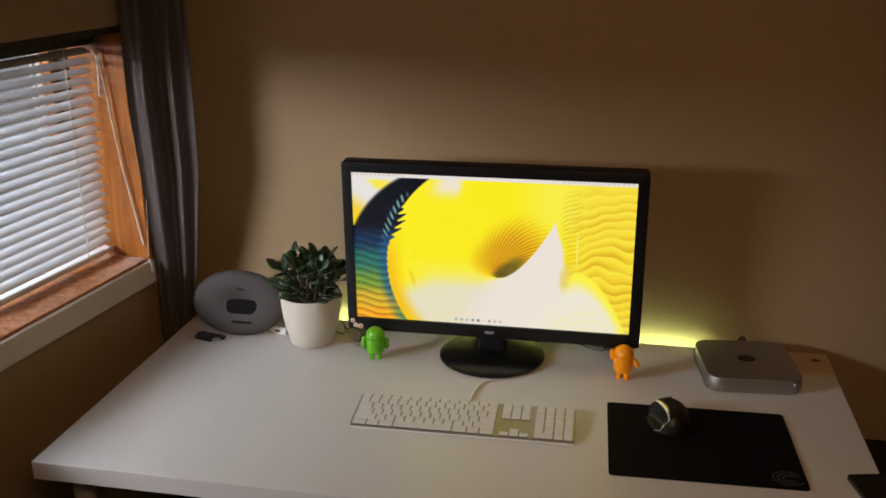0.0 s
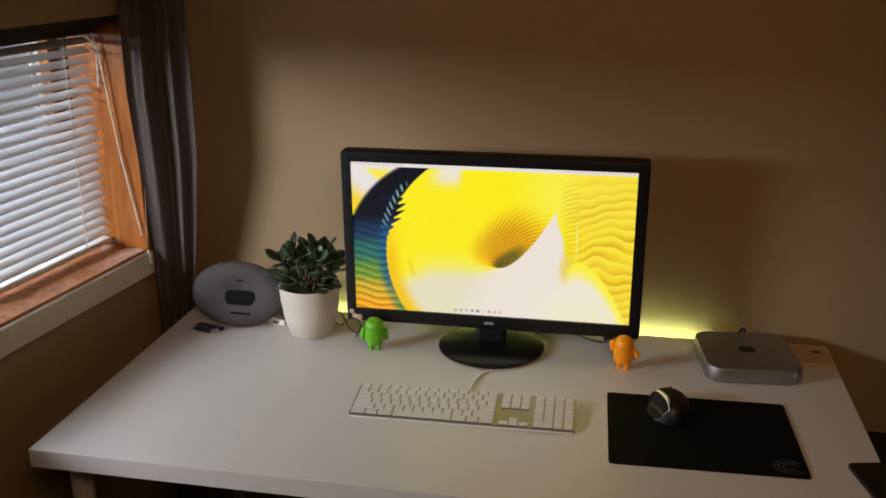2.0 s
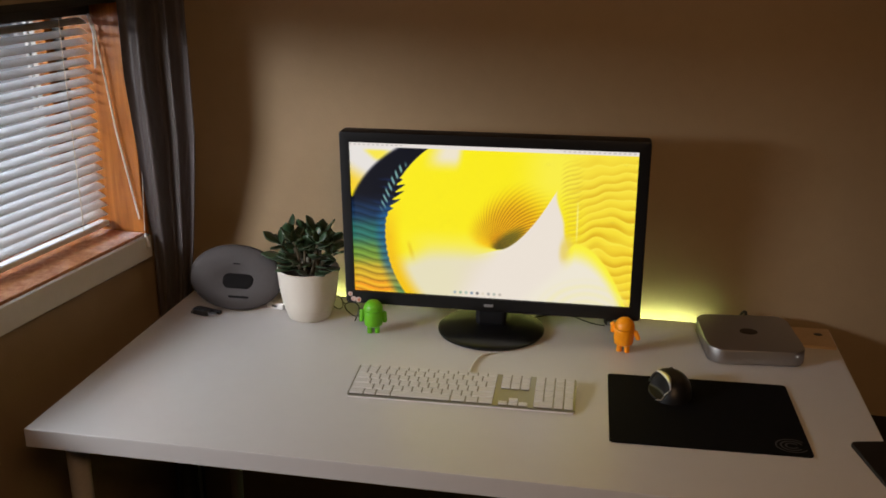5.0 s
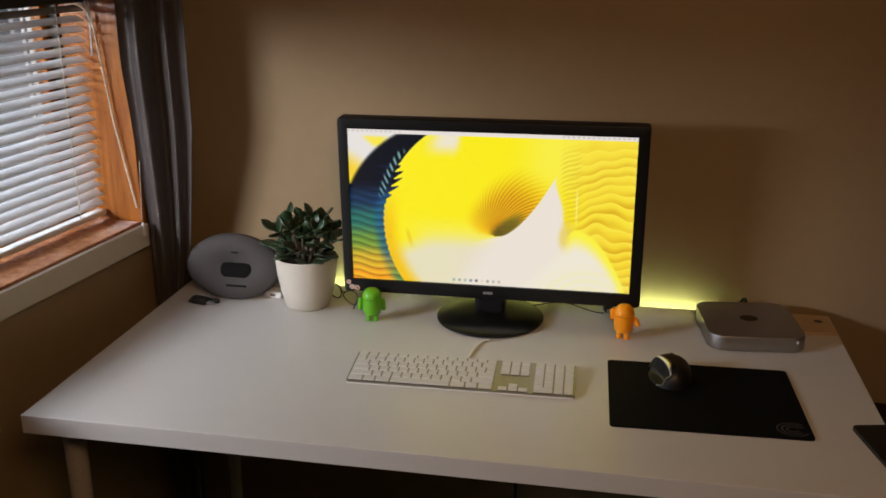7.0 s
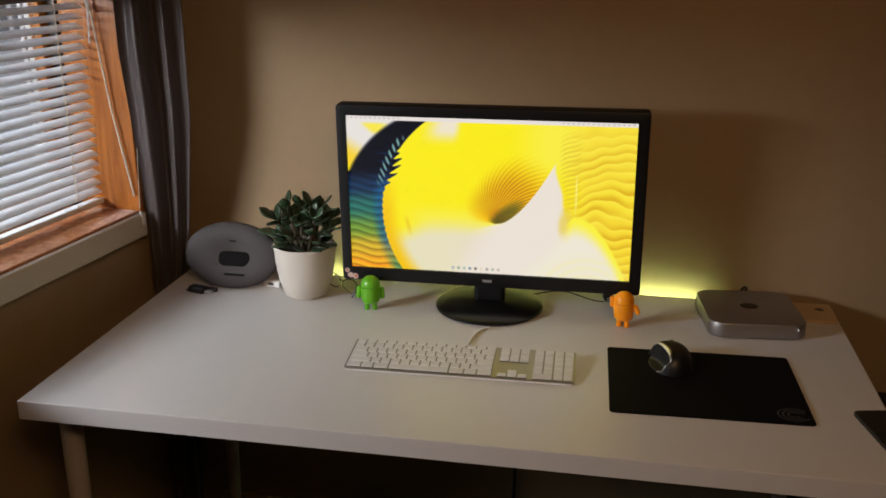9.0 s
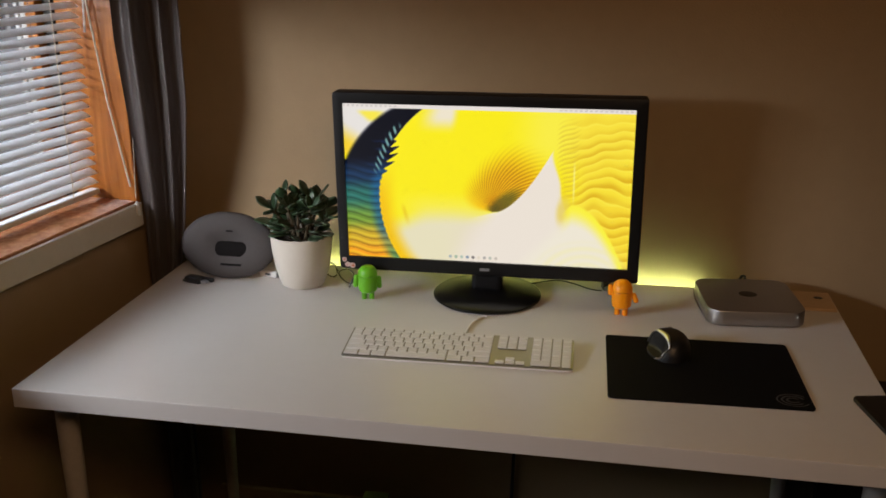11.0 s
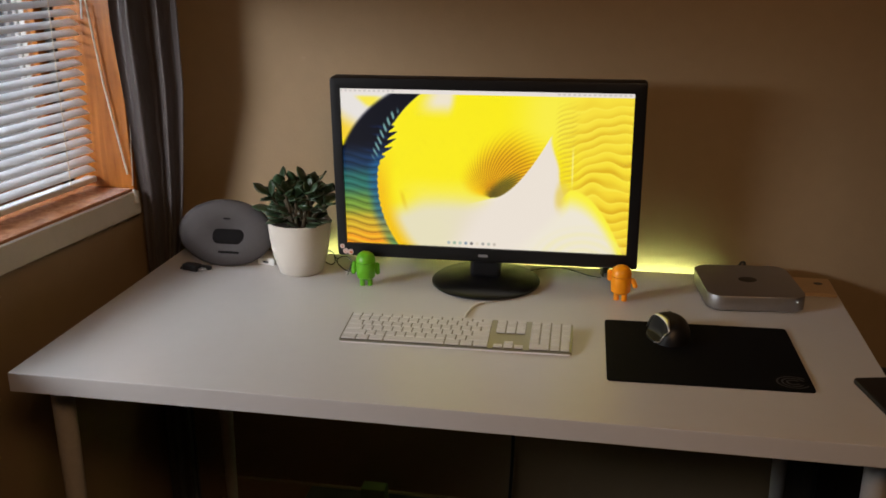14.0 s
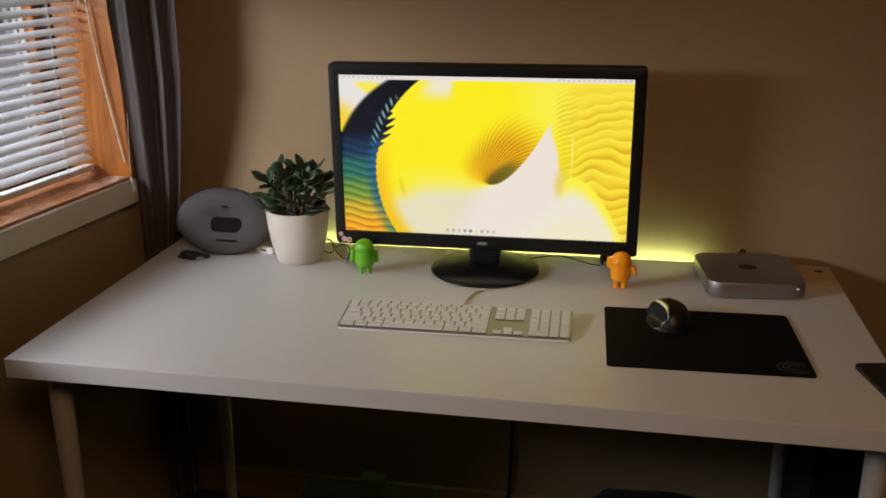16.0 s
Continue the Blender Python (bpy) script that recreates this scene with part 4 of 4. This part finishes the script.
for v in bm.verts:
    x, y, z = v.co
    k = 1 + 0.10 * noise.noise(Vector((3 * x, 3 * y, 3 * z)))
    v.co = (0.165 * math.copysign(abs(x) ** 0.6, x) * k, 0.10 * math.copysign(abs(y) ** 0.7, y) * k, 0.10 + 0.10 * math.copysign(abs(z) ** 0.55, z) * (k if z > 0 else 1))
bag = part("bag", bm, BAG, smooth=True)
bag.matrix_world = pose(1.165, 0.60, 0)
tagged(bag, "slumped black fabric bag on the floor under the desk", "bag")
strip = empty("power_strip", pose(0.42, 0.62, 0, 0, 0, 4), "grey power strip with plugs standing by the wall", "power strip")
GREYPL = material("grey_plastic", (0.07, 0.065, 0.055), 0.5, vary=0.1, scale=30)
part("housing", box((-0.14, -0.026, 0.0), (0.14, 0.026, 0.042), 0.006), GREYPL, strip)
for x in (-0.03, 0.045):
    part("plug", box((x - 0.022, -0.018, 0.0425), (x + 0.022, 0.018, 0.085), 0.006), GREYPL, strip)
green_box = part("small_box", box((-0.032, -0.02, 0.0), (0.032, 0.02, 0.045), 0.003), material("olive_card", (0.11, 0.13, 0.035), 0.7, vary=0.1, scale=30))
green_box.matrix_world = pose(0.462, 0.71, 0.085)
tagged(green_box, "small olive-green cardboard box on a ledge by the wall", "box")
ledge = part("ledge", box((0.28, 0.675, 0.0), (0.62, 0.752, 0.085), 0.003), GREYPL)
tagged(ledge, "low grey cable box along the wall", "cable box")
unit = empty("black_cabinet", pose(1.60, 0.60, 0), "plain black cabinet standing beyond the desk leg", "cabinet")
part("body", box((-0.145, -0.13, 0.0), (0.40, 0.13, 0.55), 0.004), BLACK, unit)
part("door", box((-0.140, -0.142, 0.02), (0.395, -0.131, 0.54), 0.003), BLACK, unit)
CLOTH = material("pale_crumpled_cloth", (0.42, 0.40, 0.36), 0.8, vary=0.15, scale=20, bump=0.5, bump_scale=60)
for name, x, sx, top in (("crumpled_cloth", 1.455, 0.050, 0.23), ("crumpled_cloth", 1.560, 0.045, 0.23)):
    bm = bmesh.new()
    bmesh.ops.create_uvsphere(bm, u_segments=28, v_segments=18, radius=1.0)
    for v in bm.verts:
        p = v.co.copy()
        k = 1 + 0.35 * noise.noise(Vector((2.4 * p.x + x * 9, 2.4 * p.y, 2.4 * p.z)))
        v.co = (sx * p.x * k, 0.04 * p.y * k, max(0.0, top / 2 + top / 2 * p.z * (0.8 + 0.2 * k)))
    ob = part(name, bm, CLOTH, smooth=True)
    ob.matrix_world = pose(x, 0.395, 0)
    tagged(ob, "pale crumpled cloth heaped on the floor", "cloth", "cloths under the desk")
